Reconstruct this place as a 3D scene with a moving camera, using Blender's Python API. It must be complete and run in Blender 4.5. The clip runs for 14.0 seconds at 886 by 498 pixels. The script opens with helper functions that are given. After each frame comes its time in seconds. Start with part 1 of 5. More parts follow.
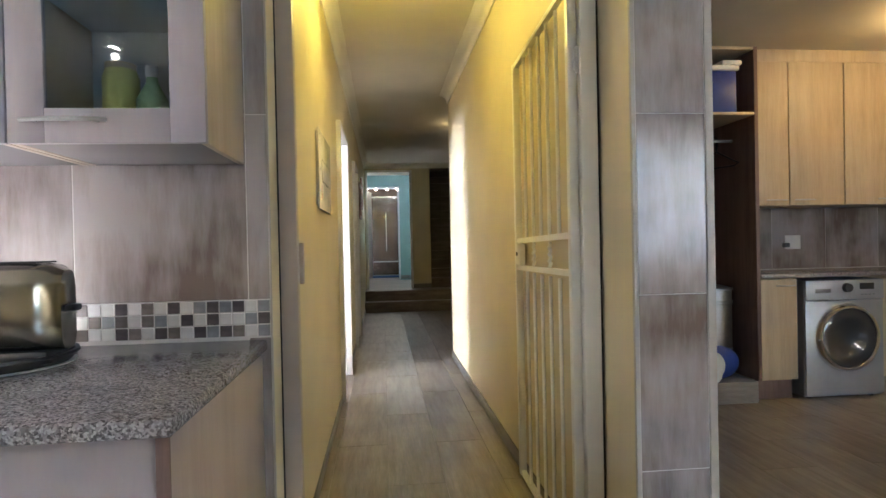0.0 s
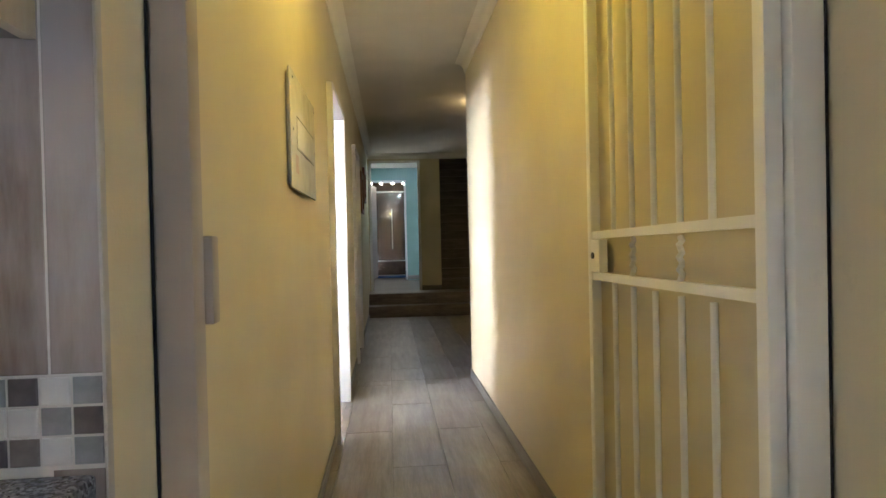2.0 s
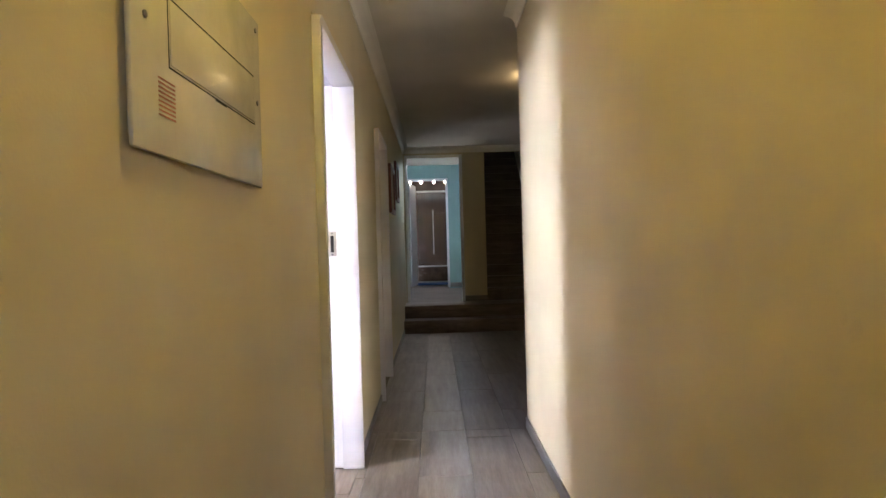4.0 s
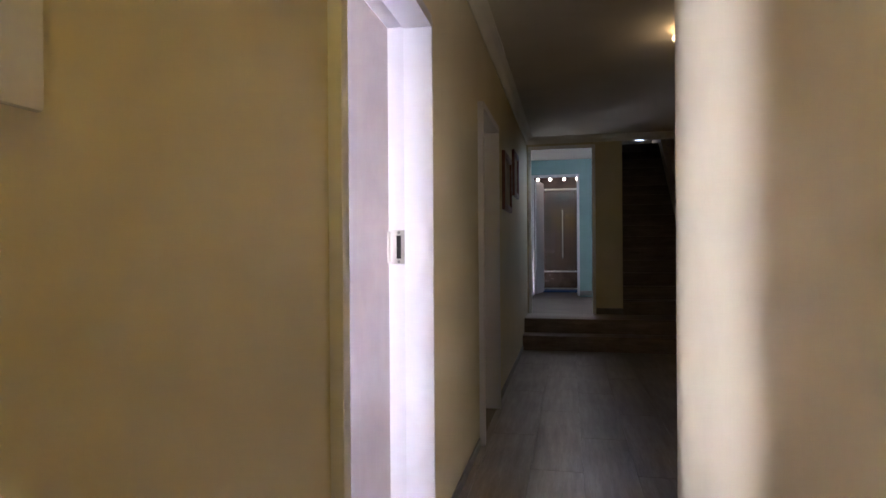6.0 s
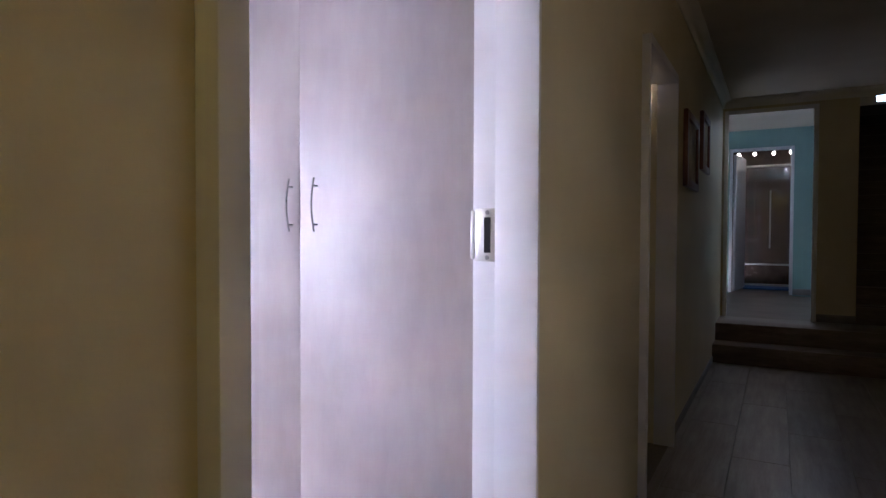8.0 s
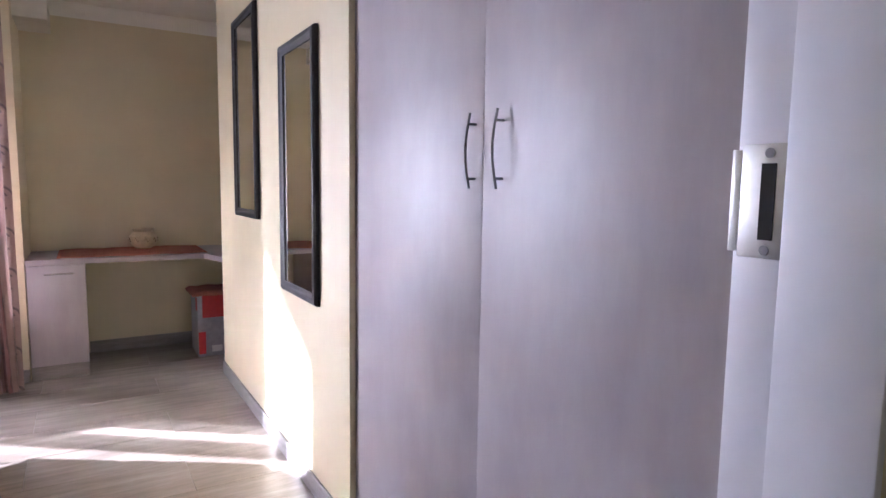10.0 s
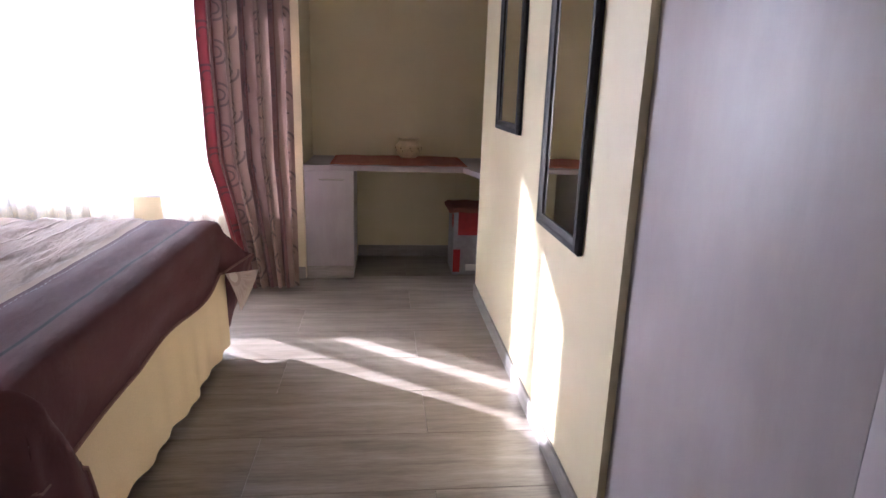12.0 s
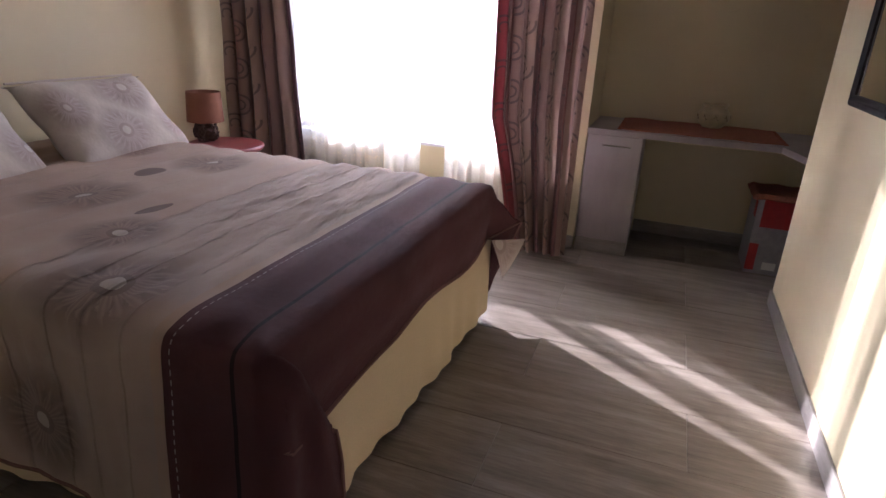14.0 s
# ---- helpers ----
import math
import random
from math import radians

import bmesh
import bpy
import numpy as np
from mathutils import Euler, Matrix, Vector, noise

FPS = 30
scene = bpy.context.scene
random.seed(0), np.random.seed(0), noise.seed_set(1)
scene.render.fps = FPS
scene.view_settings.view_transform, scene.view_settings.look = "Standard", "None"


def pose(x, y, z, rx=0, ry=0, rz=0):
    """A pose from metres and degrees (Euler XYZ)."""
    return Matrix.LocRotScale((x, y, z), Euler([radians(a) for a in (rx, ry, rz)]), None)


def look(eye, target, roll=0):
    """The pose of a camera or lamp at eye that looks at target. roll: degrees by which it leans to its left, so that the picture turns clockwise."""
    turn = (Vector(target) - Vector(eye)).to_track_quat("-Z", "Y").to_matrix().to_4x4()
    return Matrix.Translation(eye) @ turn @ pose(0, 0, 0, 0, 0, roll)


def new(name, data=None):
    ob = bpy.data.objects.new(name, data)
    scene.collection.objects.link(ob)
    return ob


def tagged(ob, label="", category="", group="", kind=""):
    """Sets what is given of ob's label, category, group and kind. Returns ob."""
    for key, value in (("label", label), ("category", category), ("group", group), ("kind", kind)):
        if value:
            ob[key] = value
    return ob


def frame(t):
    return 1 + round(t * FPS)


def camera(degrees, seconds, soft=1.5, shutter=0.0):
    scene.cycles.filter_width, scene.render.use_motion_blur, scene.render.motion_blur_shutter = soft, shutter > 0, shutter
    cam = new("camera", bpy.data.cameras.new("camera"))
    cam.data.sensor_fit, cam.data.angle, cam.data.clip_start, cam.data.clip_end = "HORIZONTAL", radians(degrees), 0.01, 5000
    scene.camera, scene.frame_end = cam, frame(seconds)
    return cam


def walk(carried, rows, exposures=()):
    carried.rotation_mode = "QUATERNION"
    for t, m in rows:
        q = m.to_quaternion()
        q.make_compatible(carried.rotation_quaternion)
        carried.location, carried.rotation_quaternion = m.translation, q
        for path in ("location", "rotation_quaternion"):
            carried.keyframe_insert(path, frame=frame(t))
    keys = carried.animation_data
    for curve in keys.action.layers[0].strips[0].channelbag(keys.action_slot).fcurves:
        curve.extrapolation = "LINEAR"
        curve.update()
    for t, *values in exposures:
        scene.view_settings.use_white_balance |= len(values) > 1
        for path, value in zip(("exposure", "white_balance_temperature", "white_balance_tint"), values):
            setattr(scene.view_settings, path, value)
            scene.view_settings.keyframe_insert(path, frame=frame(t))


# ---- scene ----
cam = camera(73.0, 14.0)
PATH = [
    (0, (0.329, -0.409, 1.164), (0.528, 1.581, 1.145), -1.2),
    (0.5, (0.323, -0.215, 1.150), (0.524, 1.775, 1.128), -1.2),
    (1, (0.326, 0.050, 1.145), (0.526, 2.040, 1.122), -1.3),
    (1.5, (0.329, 0.300, 1.150), (0.522, 2.290, 1.126), -1.4),
    (2, (0.337, 0.597, 1.159), (0.516, 2.589, 1.134), -1.3),
    (4.5, (0.469, 2.05, 1.204), (0.385, 4.048, 1.193), -1.4),
    (5, (0.484, 2.300, 1.207), (0.259, 4.288, 1.199), -1.0),
    (5.5, (0.508, 2.540, 1.210), (0.178, 4.512, 1.208), -0.7),
    (6, (0.540, 2.780, 1.212), (0.129, 4.738, 1.209), -0.4),
    (6.5, (0.562, 2.985, 1.213), (0.056, 4.920, 1.209), -0.2),
    (7, (0.556, 3.188, 1.203), (-0.072, 5.087, 1.191), -0.2),
    (9.5, (0.394, 4.243, 1.249), (-1.167, 5.478, 1.093), 0.9),
    (10, (0.300, 4.345, 1.230), (-1.406, 5.368, 1.022), 0.8),
    (10.5, (0.203, 4.420, 1.226), (-1.576, 5.287, 0.939), 0.6),
    (11, (0.090, 4.478, 1.214), (-1.781, 5.090, 0.850), 1.2),
    (11.5, (-0.06, 4.508, 1.211), (-1.972, 4.903, 0.781), 1.4),
    (12, (-0.209, 4.511, 1.226), (-2.132, 4.717, 0.715), 1.8),
    (12.5, (-0.318, 4.508, 1.217), (-2.236, 4.505, 0.645), 1.8),
    (13, (-0.405, 4.498, 1.230), (-2.288, 4.284, 0.593), 2.2),
    (13.5, (-0.455, 4.475, 1.250), (-2.286, 4.052, 0.569), 2.5),
    (14, (-0.474, 4.445, 1.272), (-2.238, 3.815, 0.567), 2.9),
]
walk(cam, [(t, look(e, g, r)) for t, e, g, r in PATH],
     [(0, 6.55, 5750, 10), (1.0, 6.55, 5750, 10), (2.0, 6.42, 5750, 11), (4.5, 5.88, 5750, 22), (5.5, 5.58, 5700, 25), (7.0, 5.10, 5450, 26),
      (9.5, 4.12, 5300, 24), (10.5, 3.84, 5450, 24), (11.5, 3.6, 5500, 22), (12.5, 3.22, 5650, 21), (13.3, 2.88, 5750, 21), (14.0, 2.62, 5800, 23)])

# ---- world, sun and large lights ----
SUN_DIR = Vector((0.563, 0.782, -0.325)).normalized()
world = bpy.data.worlds.new("world")
scene.world = world
world.use_nodes = True
sky = world.node_tree.nodes.new("ShaderNodeTexSky")
sky.sky_type, sky.sun_disc = "NISHITA", False
sky.sun_elevation, sky.sun_rotation = radians(18), radians(215.8)
world.node_tree.links.new(sky.outputs[0], world.node_tree.nodes["Background"].inputs[0])
world.node_tree.nodes["Background"].inputs[1].default_value = 0.05
sun = new("sun", bpy.data.lights.new("sun", "SUN"))
sun.data.energy, sun.data.angle, sun.data.color = 4.6, radians(0.9), (1.0, 0.95, 0.89)
sun.rotation_euler = SUN_DIR.to_track_quat("-Z", "Y").to_euler()


def area(name, loc, toward, w, h, power, col):
    l = new(name, bpy.data.lights.new(name, "AREA"))
    l.data.shape, l.data.size, l.data.size_y, l.data.energy, l.data.color = "RECTANGLE", w, h, power, col
    l.location = loc
    l.rotation_euler = Vector(toward).to_track_quat("-Z", "Y").to_euler()
    return l


def bulb(name, loc, r, power, col):
    l = new(name, bpy.data.lights.new(name, "POINT"))
    l.location, l.data.shadow_soft_size, l.data.energy, l.data.color = loc, r, power, col
    return l


area("daylight_bedroom", (-4.36, 2.85, 1.35), (0.85, 0.42, -0.20), 1.75, 1.5, 4.8, (0.80, 0.89, 1.0)).data.spread = radians(125)
area("daylight_kitchen", (-2.66, -0.9, 1.6), (1, 0.12, -0.1), 1.9, 1.1, 0.075, (0.62, 0.78, 1.0))
area("daylight_kitchen_south", (3.6, -3.46, 1.55), (-0.15, 1, -0.05), 2.0, 1.25, 0.36, (0.58, 0.75, 1.0))
bulb("laundry_glow", (3.75, 2.9, 2.42), 0.08, 0.20, (1.0, 0.62, 0.20))
bulb("kitchen_glow", (-1.43, -1.9, 2.46), 0.02, 0.03, (1.0, 0.86, 0.62))
# added yellow fill for the near passage; no fitting belongs to it
bulb("passage_fill", (0.42, 2.65, 2.48), 0.05, 0.245, (1.0, 0.77, 0.16))
bulb("teal_room_glow", (0.80, 11.35, 2.55), 0.06, 0.0018, (0.85, 0.95, 1.0))
bulb("hall_glow", (1.36, 7.0, 2.50), 0.10, 0.03, (1.0, 0.72, 0.34))
for bx_ in (-0.06, 0.18, 0.46, 0.71):
    bulb("vanity_glow", (bx_, 15.0, 2.52), 0.03, 0.0016, (1.0, 0.8, 0.5))


# ---- materials ----
class Net:
    """Short calls for shader nodes."""

    def __init__(self, name):
        self.m = bpy.data.materials.new(name)
        self.m.use_nodes = True
        self.t = self.m.node_tree
        self.b = self.t.nodes["Principled BSDF"]

    def node(self, kind, **kw):
        n = self.t.nodes.new(kind)
        for k, v in kw.items():
            if k == "operation":
                n.operation = v
        return n

    def put(self, sock, v):
        if isinstance(v, bpy.types.NodeSocket):
            self.t.links.new(v, sock)
        elif isinstance(v, (tuple, list)) and len(v) == 3 and len(sock.default_value) == 4:
            sock.default_value = (*v, 1)
        else:
            sock.default_value = v

    def math(self, op, a, b=0.0, c=0.0):
        n = self.node("ShaderNodeMath", operation=op)
        self.put(n.inputs[0], a)
        self.put(n.inputs[1], b)
        self.put(n.inputs[2], c)
        return n.outputs[0]

    def coords(self, which="Object"):
        return self.t.nodes.new("ShaderNodeTexCoord").outputs[which]

    def scaled(self, vec, s):
        n = self.t.nodes.new("ShaderNodeMapping")
        self.put(n.inputs["Vector"], vec)
        n.inputs["Scale"].default_value = s
        return n.outputs[0]

    def split(self, vec):
        n = self.t.nodes.new("ShaderNodeSeparateXYZ")
        self.put(n.inputs[0], vec)
        return n.outputs

    def rand(self):
        return self.t.nodes.new("ShaderNodeObjectInfo").outputs["Random"]

    def noise(self, vec, scale, detail=3.0, rough=0.55, w=None):
        n = self.t.nodes.new("ShaderNodeTexNoise")
        if w is not None:
            n.noise_dimensions = "4D"
            self.put(n.inputs["W"], w)
        self.put(n.inputs["Vector"], vec)
        n.inputs["Scale"].default_value, n.inputs["Detail"].default_value, n.inputs["Roughness"].default_value = scale, detail, rough
        return n.outputs["Fac"]

    def ramp(self, fac, stops):
        n = self.t.nodes.new("ShaderNodeValToRGB")
        e = n.color_ramp.elements
        while len(e) < len(stops):
            e.new(0.5)
        for el, (p, c) in zip(e, stops):
            el.position, el.color = p, (*c, 1)
        self.put(n.inputs[0], fac)
        return n.outputs[0]

    def mix(self, fac, a, b):
        n = self.t.nodes.new("ShaderNodeMix")
        n.data_type = "RGBA"
        self.put(n.inputs[0], fac)
        self.put(n.inputs[6], a)
        self.put(n.inputs[7], b)
        return n.outputs[2]

    def bump(self, height, strength, dist=0.01):
        n = self.t.nodes.new("ShaderNodeBump")
        n.inputs["Strength"].default_value, n.inputs["Distance"].default_value = strength, dist
        self.put(n.inputs["Height"], height)
        self.put(self.b.inputs["Normal"], n.outputs[0])

    def set(self, **kw):
        names = {"color": "Base Color", "rough": "Roughness", "metal": "Metallic", "trans": "Transmission Weight", "ior": "IOR",
                 "spec": "Specular IOR Level", "emit": "Emission Color", "power": "Emission Strength", "alpha": "Alpha", "sheen": "Sheen Weight"}
        for k, v in kw.items():
            self.put(self.b.inputs[names[k]], v)
        return self.m


def mul(c, f):
    return tuple(min(1.0, x * f) for x in c)


def paint(name, col, rough=0.6, var=0.10, orange=0.25, grain=160):
    n = Net(name)
    big = n.noise(n.coords(), 1.3, 4)
    c = n.ramp(big, [(0.3, mul(col, 1 - var)), (0.7, mul(col, 1 + var * 0.5))])
    spots = n.noise(n.coords(), 9.0, 5, 0.7)
    c = n.mix(n.math("MULTIPLY", n.math("GREATER_THAN", spots, 0.68), 0.10), c, mul(col, 0.6))
    n.bump(n.noise(n.coords(), grain, 2), orange, 0.002)
    return n.set(color=c, rough=n.math("MULTIPLY_ADD", spots, 0.15, rough - 0.07))


def plain(name, col, rough=0.5, metal=0.0, var=0.08, scale=30, relief=0.1, **kw):
    n = Net(name)
    f = n.noise(n.coords(), scale, 4)
    c = n.ramp(f, [(0.3, mul(col, 1 - var)), (0.7, mul(col, 1 + var))])
    n.bump(f, relief, 0.002)
    return n.set(color=c, rough=n.math("MULTIPLY_ADD", f, 0.16, rough - 0.08), metal=metal, **kw)


def grainy(name, dark, mid, light, stretch, rough=0.35, relief=0.15, blotch=0.5, scale=1.0, tint=0.12):
    """Wood-like surface: streaks along the axis whose stretch is small."""
    n = Net(name)
    r = n.math("MULTIPLY", n.rand(), 40.0)
    v = n.scaled(n.coords(), stretch)
    streak = n.noise(v, 5.0 * scale, 5, 0.6, r)
    fine = n.noise(v, 26.0 * scale, 4, 0.7, r)
    cloud = n.noise(n.coords(), 2.6, 3, 0.5, r)
    f = n.math("ADD", n.math("MULTIPLY", streak, 0.62), n.math("MULTIPLY", fine, 0.38))
    f = n.math("ADD", f, n.math("MULTIPLY", n.math("SUBTRACT", cloud, 0.5), blotch))
    c = n.ramp(f, [(0.32, dark), (0.5, mid), (0.68, light)])
    k = n.math("MULTIPLY_ADD", n.rand(), tint * 2, 1 - tint)
    hsv = n.t.nodes.new("ShaderNodeHueSaturation")
    n.put(hsv.inputs["Value"], k)
    n.put(hsv.inputs["Color"], c)
    n.bump(fine, relief, 0.002)
    return n.set(color=hsv.outputs[0], rough=n.math("MULTIPLY_ADD", fine, 0.18, rough - 0.08))


WALL = paint("wall_paint_yellow", (0.62, 0.535, 0.36), 0.5)
CEIL = paint("ceiling_paint", (0.64, 0.60, 0.53), 0.8)
CORN = paint("cornice_paint", (0.76, 0.73, 0.66), 0.6)
TEAL = paint("wall_paint_teal", (0.23, 0.36, 0.35), 0.6)
ENAMEL = plain("white_enamel", (0.64, 0.62, 0.66), 0.36, 0.0, 0.03, 9, 0.02)
GATEPAINT = paint("gate_enamel", (0.80, 0.78, 0.74), 0.3, 0.05, 0.12, 60)
FLOOR = grainy("floor_wood_tile", (0.12, 0.096, 0.080), (0.215, 0.18, 0.152), (0.315, 0.275, 0.24), (9, 0.9, 9), 0.31, 0.10, 0.35, 0.6, 0.045)
GROUT = plain("grout", (0.19, 0.165, 0.145), 0.9)
SKIRT = grainy("skirting_tile", (0.15, 0.135, 0.13), (0.22, 0.20, 0.19), (0.29, 0.27, 0.26), (1.2, 1.2, 9), 0.4, 0.1, 0.3, 0.6)
WALLTILE = grainy("wall_wood_tile", (0.15, 0.112, 0.095), (0.255, 0.218, 0.207), (0.335, 0.297, 0.292), (2.8, 2.8, 0.45), 0.15, 0.02, 1.25, 0.5, 0.08)
WGROUT = plain("pale_grout", (0.50, 0.46, 0.44), 0.8)
LAM = grainy("pale_laminate", (0.30, 0.262, 0.278), (0.345, 0.303, 0.322), (0.385, 0.343, 0.363), (2.2, 2.2, 0.55), 0.45, 0.015, 0.9, 0.32, 0.03)
OAK = grainy("oak_laminate", (0.40, 0.31, 0.20), (0.50, 0.40, 0.27), (0.57, 0.47, 0.33), (6, 6, 0.5), 0.4, 0.05, 0.35, 0.6, 0.04)
CABSIDE = grainy("beige_laminate", (0.38, 0.295, 0.205), (0.45, 0.36, 0.26), (0.51, 0.42, 0.32), (6, 6, 0.5), 0.4, 0.05, 0.3, 0.6, 0.03)
BROWNLAM = grainy("brown_laminate", (0.12, 0.07, 0.055), (0.18, 0.11, 0.09), (0.24, 0.16, 0.13), (6, 6, 0.5), 0.45, 0.05, 0.3, 0.6, 0.03)
CHROME = plain("chrome", (0.80, 0.80, 0.80), 0.12, 1.0, 0.03, 40, 0.02)
STEEL = plain("brushed_steel", (0.50, 0.50, 0.51), 0.32, 1.0, 0.08, 90, 0.05)
TOASTSTEEL = plain("toaster_steel", (0.30, 0.285, 0.25), 0.2, 1.0, 0.1, 8, 0.03)
NICKEL = plain("nickel", (0.50, 0.49, 0.48), 0.4, 0.85, 0.05, 60, 0.03)
DARKSTEEL = plain("dark_steel_handle", (0.24, 0.235, 0.25), 0.3, 0.9, 0.1, 60, 0.05)
SILVER = plain("silver_panel", (0.36, 0.38, 0.44), 0.34, 0.45, 0.05, 12, 0.03)
BLACK = plain("black_plastic", (0.02, 0.02, 0.022), 0.35, 0.0, 0.2, 60, 0.1)
BLACKWOOD = plain("black_frame", (0.018, 0.015, 0.018), 0.5, 0.0, 0.1, 12, 0.0, spec=0.25)
DARKGAP = plain("dark_gap", (0.012, 0.01, 0.01), 0.9)
BOARDWHITE = plain("board_enamel", (0.68, 0.64, 0.56), 0.22, 0.0, 0.05, 14, 0.35)
STICKERRED = plain("faded_red_print", (0.36, 0.13, 0.10), 0.5, 0.0, 0.12, 20)
RED = plain("red_print", (0.42, 0.025, 0.03), 0.5, 0.0, 0.12, 20)
REDCLOTH = plain("red_brown_cloth", (0.30, 0.10, 0.065), 0.9, 0.0, 0.35, 120, 0.5)
GREYCARD = plain("grey_card", (0.33, 0.32, 0.35), 0.5, 0.0, 0.12, 30)
CREAMCLAY = plain("cream_glaze", (0.60, 0.50, 0.33), 0.35, 0.0, 0.15, 25, 0.1)
BROWNCLAY = plain("brown_glaze", (0.20, 0.13, 0.08), 0.4, 0.0, 0.3, 45, 0.3)
# wall cabinet bottoms: shade under the cabinets is put into this dark grey
UNDERSIDE = plain("shaded_underside", (0.17, 0.155, 0.155), 0.6, 0.0, 0.06, 20, 0.05)
# cabinet back: the glass door's bluish reflected haze is painted in here
CABBACK = plain("glass_haze_back", (0.56, 0.63, 0.68), 0.5, 0.0, 0.05, 8, 0.02)
ENDPANEL = grainy("tan_end_panel", (0.34, 0.265, 0.225), (0.40, 0.32, 0.275), (0.45, 0.37, 0.32), (6, 6, 0.5), 0.4, 0.05, 0.4, 0.5, 0.03)
SHADE = plain("terracotta_shade", (0.24, 0.095, 0.06), 0.85, 0.0, 0.1, 200, 0.4)
WICKER = plain("dark_wicker", (0.05, 0.032, 0.025), 0.6, 0.0, 0.5, 60, 0.8)
REDTOP = plain("red_table_top", (0.26, 0.055, 0.055), 0.4, 0.0, 0.15, 25)
HEM = plain("quilt_hem_cord", (0.17, 0.085, 0.075), 0.9, 0.0, 0.1, 200, 0.3)
VALANCE = plain("cream_valance", (0.62, 0.50, 0.32), 0.9, 0.0, 0.06, 240, 0.35)
SHEET = plain("mattress_cloth", (0.55, 0.50, 0.45), 0.9, 0.0, 0.06, 200, 0.3)
BLUEPLASTIC = plain("blue_plastic", (0.02, 0.05, 0.28), 0.4, 0.0, 0.1, 20)
GREYPLASTIC = plain("grey_plastic", (0.42, 0.44, 0.46), 0.4, 0.0, 0.08, 20)
WHITEPLASTIC = plain("white_plastic", (0.72, 0.71, 0.69), 0.3, 0.0, 0.04, 20)
GREENJAR = plain("green_jar", (0.66, 0.64, 0.22), 0.5, 0.0, 0.15, 14)
GREENBOTTLE = plain("green_bottle", (0.30, 0.46, 0.27), 0.4, 0.0, 0.4, 26)
STAIRSTONE = grainy("stair_tile", (0.10, 0.074, 0.062), (0.165, 0.125, 0.108), (0.24, 0.19, 0.165), (1, 8, 8), 0.4, 0.1, 0.4, 0.6)
NOSING = plain("stair_nosing", (0.34, 0.30, 0.26), 0.4, 0.6)
DARKTILE = plain("bathroom_brown_tile", (0.085, 0.06, 0.05), 0.25, 0.0, 0.3, 6)
BLUEMAT = plain("blue_mat", (0.03, 0.09, 0.26), 0.9, 0.0, 0.2, 60)
GROUND = plain("outdoor_paving", (0.32, 0.29, 0.26), 0.9, 0.0, 0.15, 3)
PLASTER = plain("outdoor_plaster", (0.62, 0.58, 0.50), 0.85, 0.0, 0.08, 5)
PICTURE = grainy("painting_canvas", (0.10, 0.05, 0.03), (0.22, 0.12, 0.06), (0.40, 0.28, 0.14), (2, 2, 2), 0.6, 0.2, 0.8, 2.0)
REDWOOD = plain("red_brown_frame", (0.14, 0.045, 0.03), 0.35, 0.0, 0.25, 30)

TRIMGREY = plain("tile_trim_grey", (0.40, 0.36, 0.33), 0.4, 0.0, 0.05, 30, 0.02)
# left gate jamb: the gate's enamel darkened, shade put into its colour
JAMBSHADED = paint("jamb_enamel_shaded", (0.38, 0.31, 0.26), 0.4, 0.12, 0.12, 60)
n = Net("mirror_glass")
MIRROR = n.set(color=(0.88, 0.89, 0.88), metal=1.0, rough=0.02)
n = Net("window_glass")
PANE = n.set(color=(1, 1, 1), trans=1.0, rough=0.0, ior=1.45)
n = Net("smoked_cabinet_glass")
SMOKED = n.set(color=(0.80, 0.86, 0.90), trans=1.0, rough=0.02, ior=1.45)
n = Net("door_glass_dark")
DRUMGLASS = n.set(color=(0.05, 0.05, 0.055), rough=0.06, spec=0.8)
n = Net("warm_globe")
GLOBE = n.set(color=(1, 0.9, 0.75), emit=(1.0, 0.82, 0.55), power=1.2)
n = Net("dim_warm_globe")
DIMGLOBE = n.set(color=(1, 0.85, 0.6), emit=(1.0, 0.70, 0.30), power=0.12)
n = Net("cool_globe")
COOLGLOBE = n.set(color=(1, 1, 1), emit=(0.9, 0.96, 1.0), power=1.2)
n = Net("spot_lens")
SPOTLENS = n.set(color=(1, 1, 1), emit=(1.0, 0.95, 0.85), power=4.0)

# granite: grains of three sizes
n = Net("granite")
vor = n.t.nodes.new("ShaderNodeTexVoronoi")
n.put(vor.inputs["Vector"], n.coords())
vor.inputs["Scale"].default_value = 260
cells = n.split(vor.outputs["Color"])[0]
g = n.ramp(cells, [(0.10, (0.06, 0.06, 0.07)), (0.30, (0.16, 0.155, 0.175)), (0.62, (0.29, 0.28, 0.31)), (0.88, (0.44, 0.43, 0.46))])
g = n.mix(n.math("MULTIPLY", n.noise(n.coords(), 22, 3), 0.5), g, (0.20, 0.17, 0.16))
n.bump(cells, 0.03, 0.001)
GRANITE = n.set(color=g, rough=0.14)


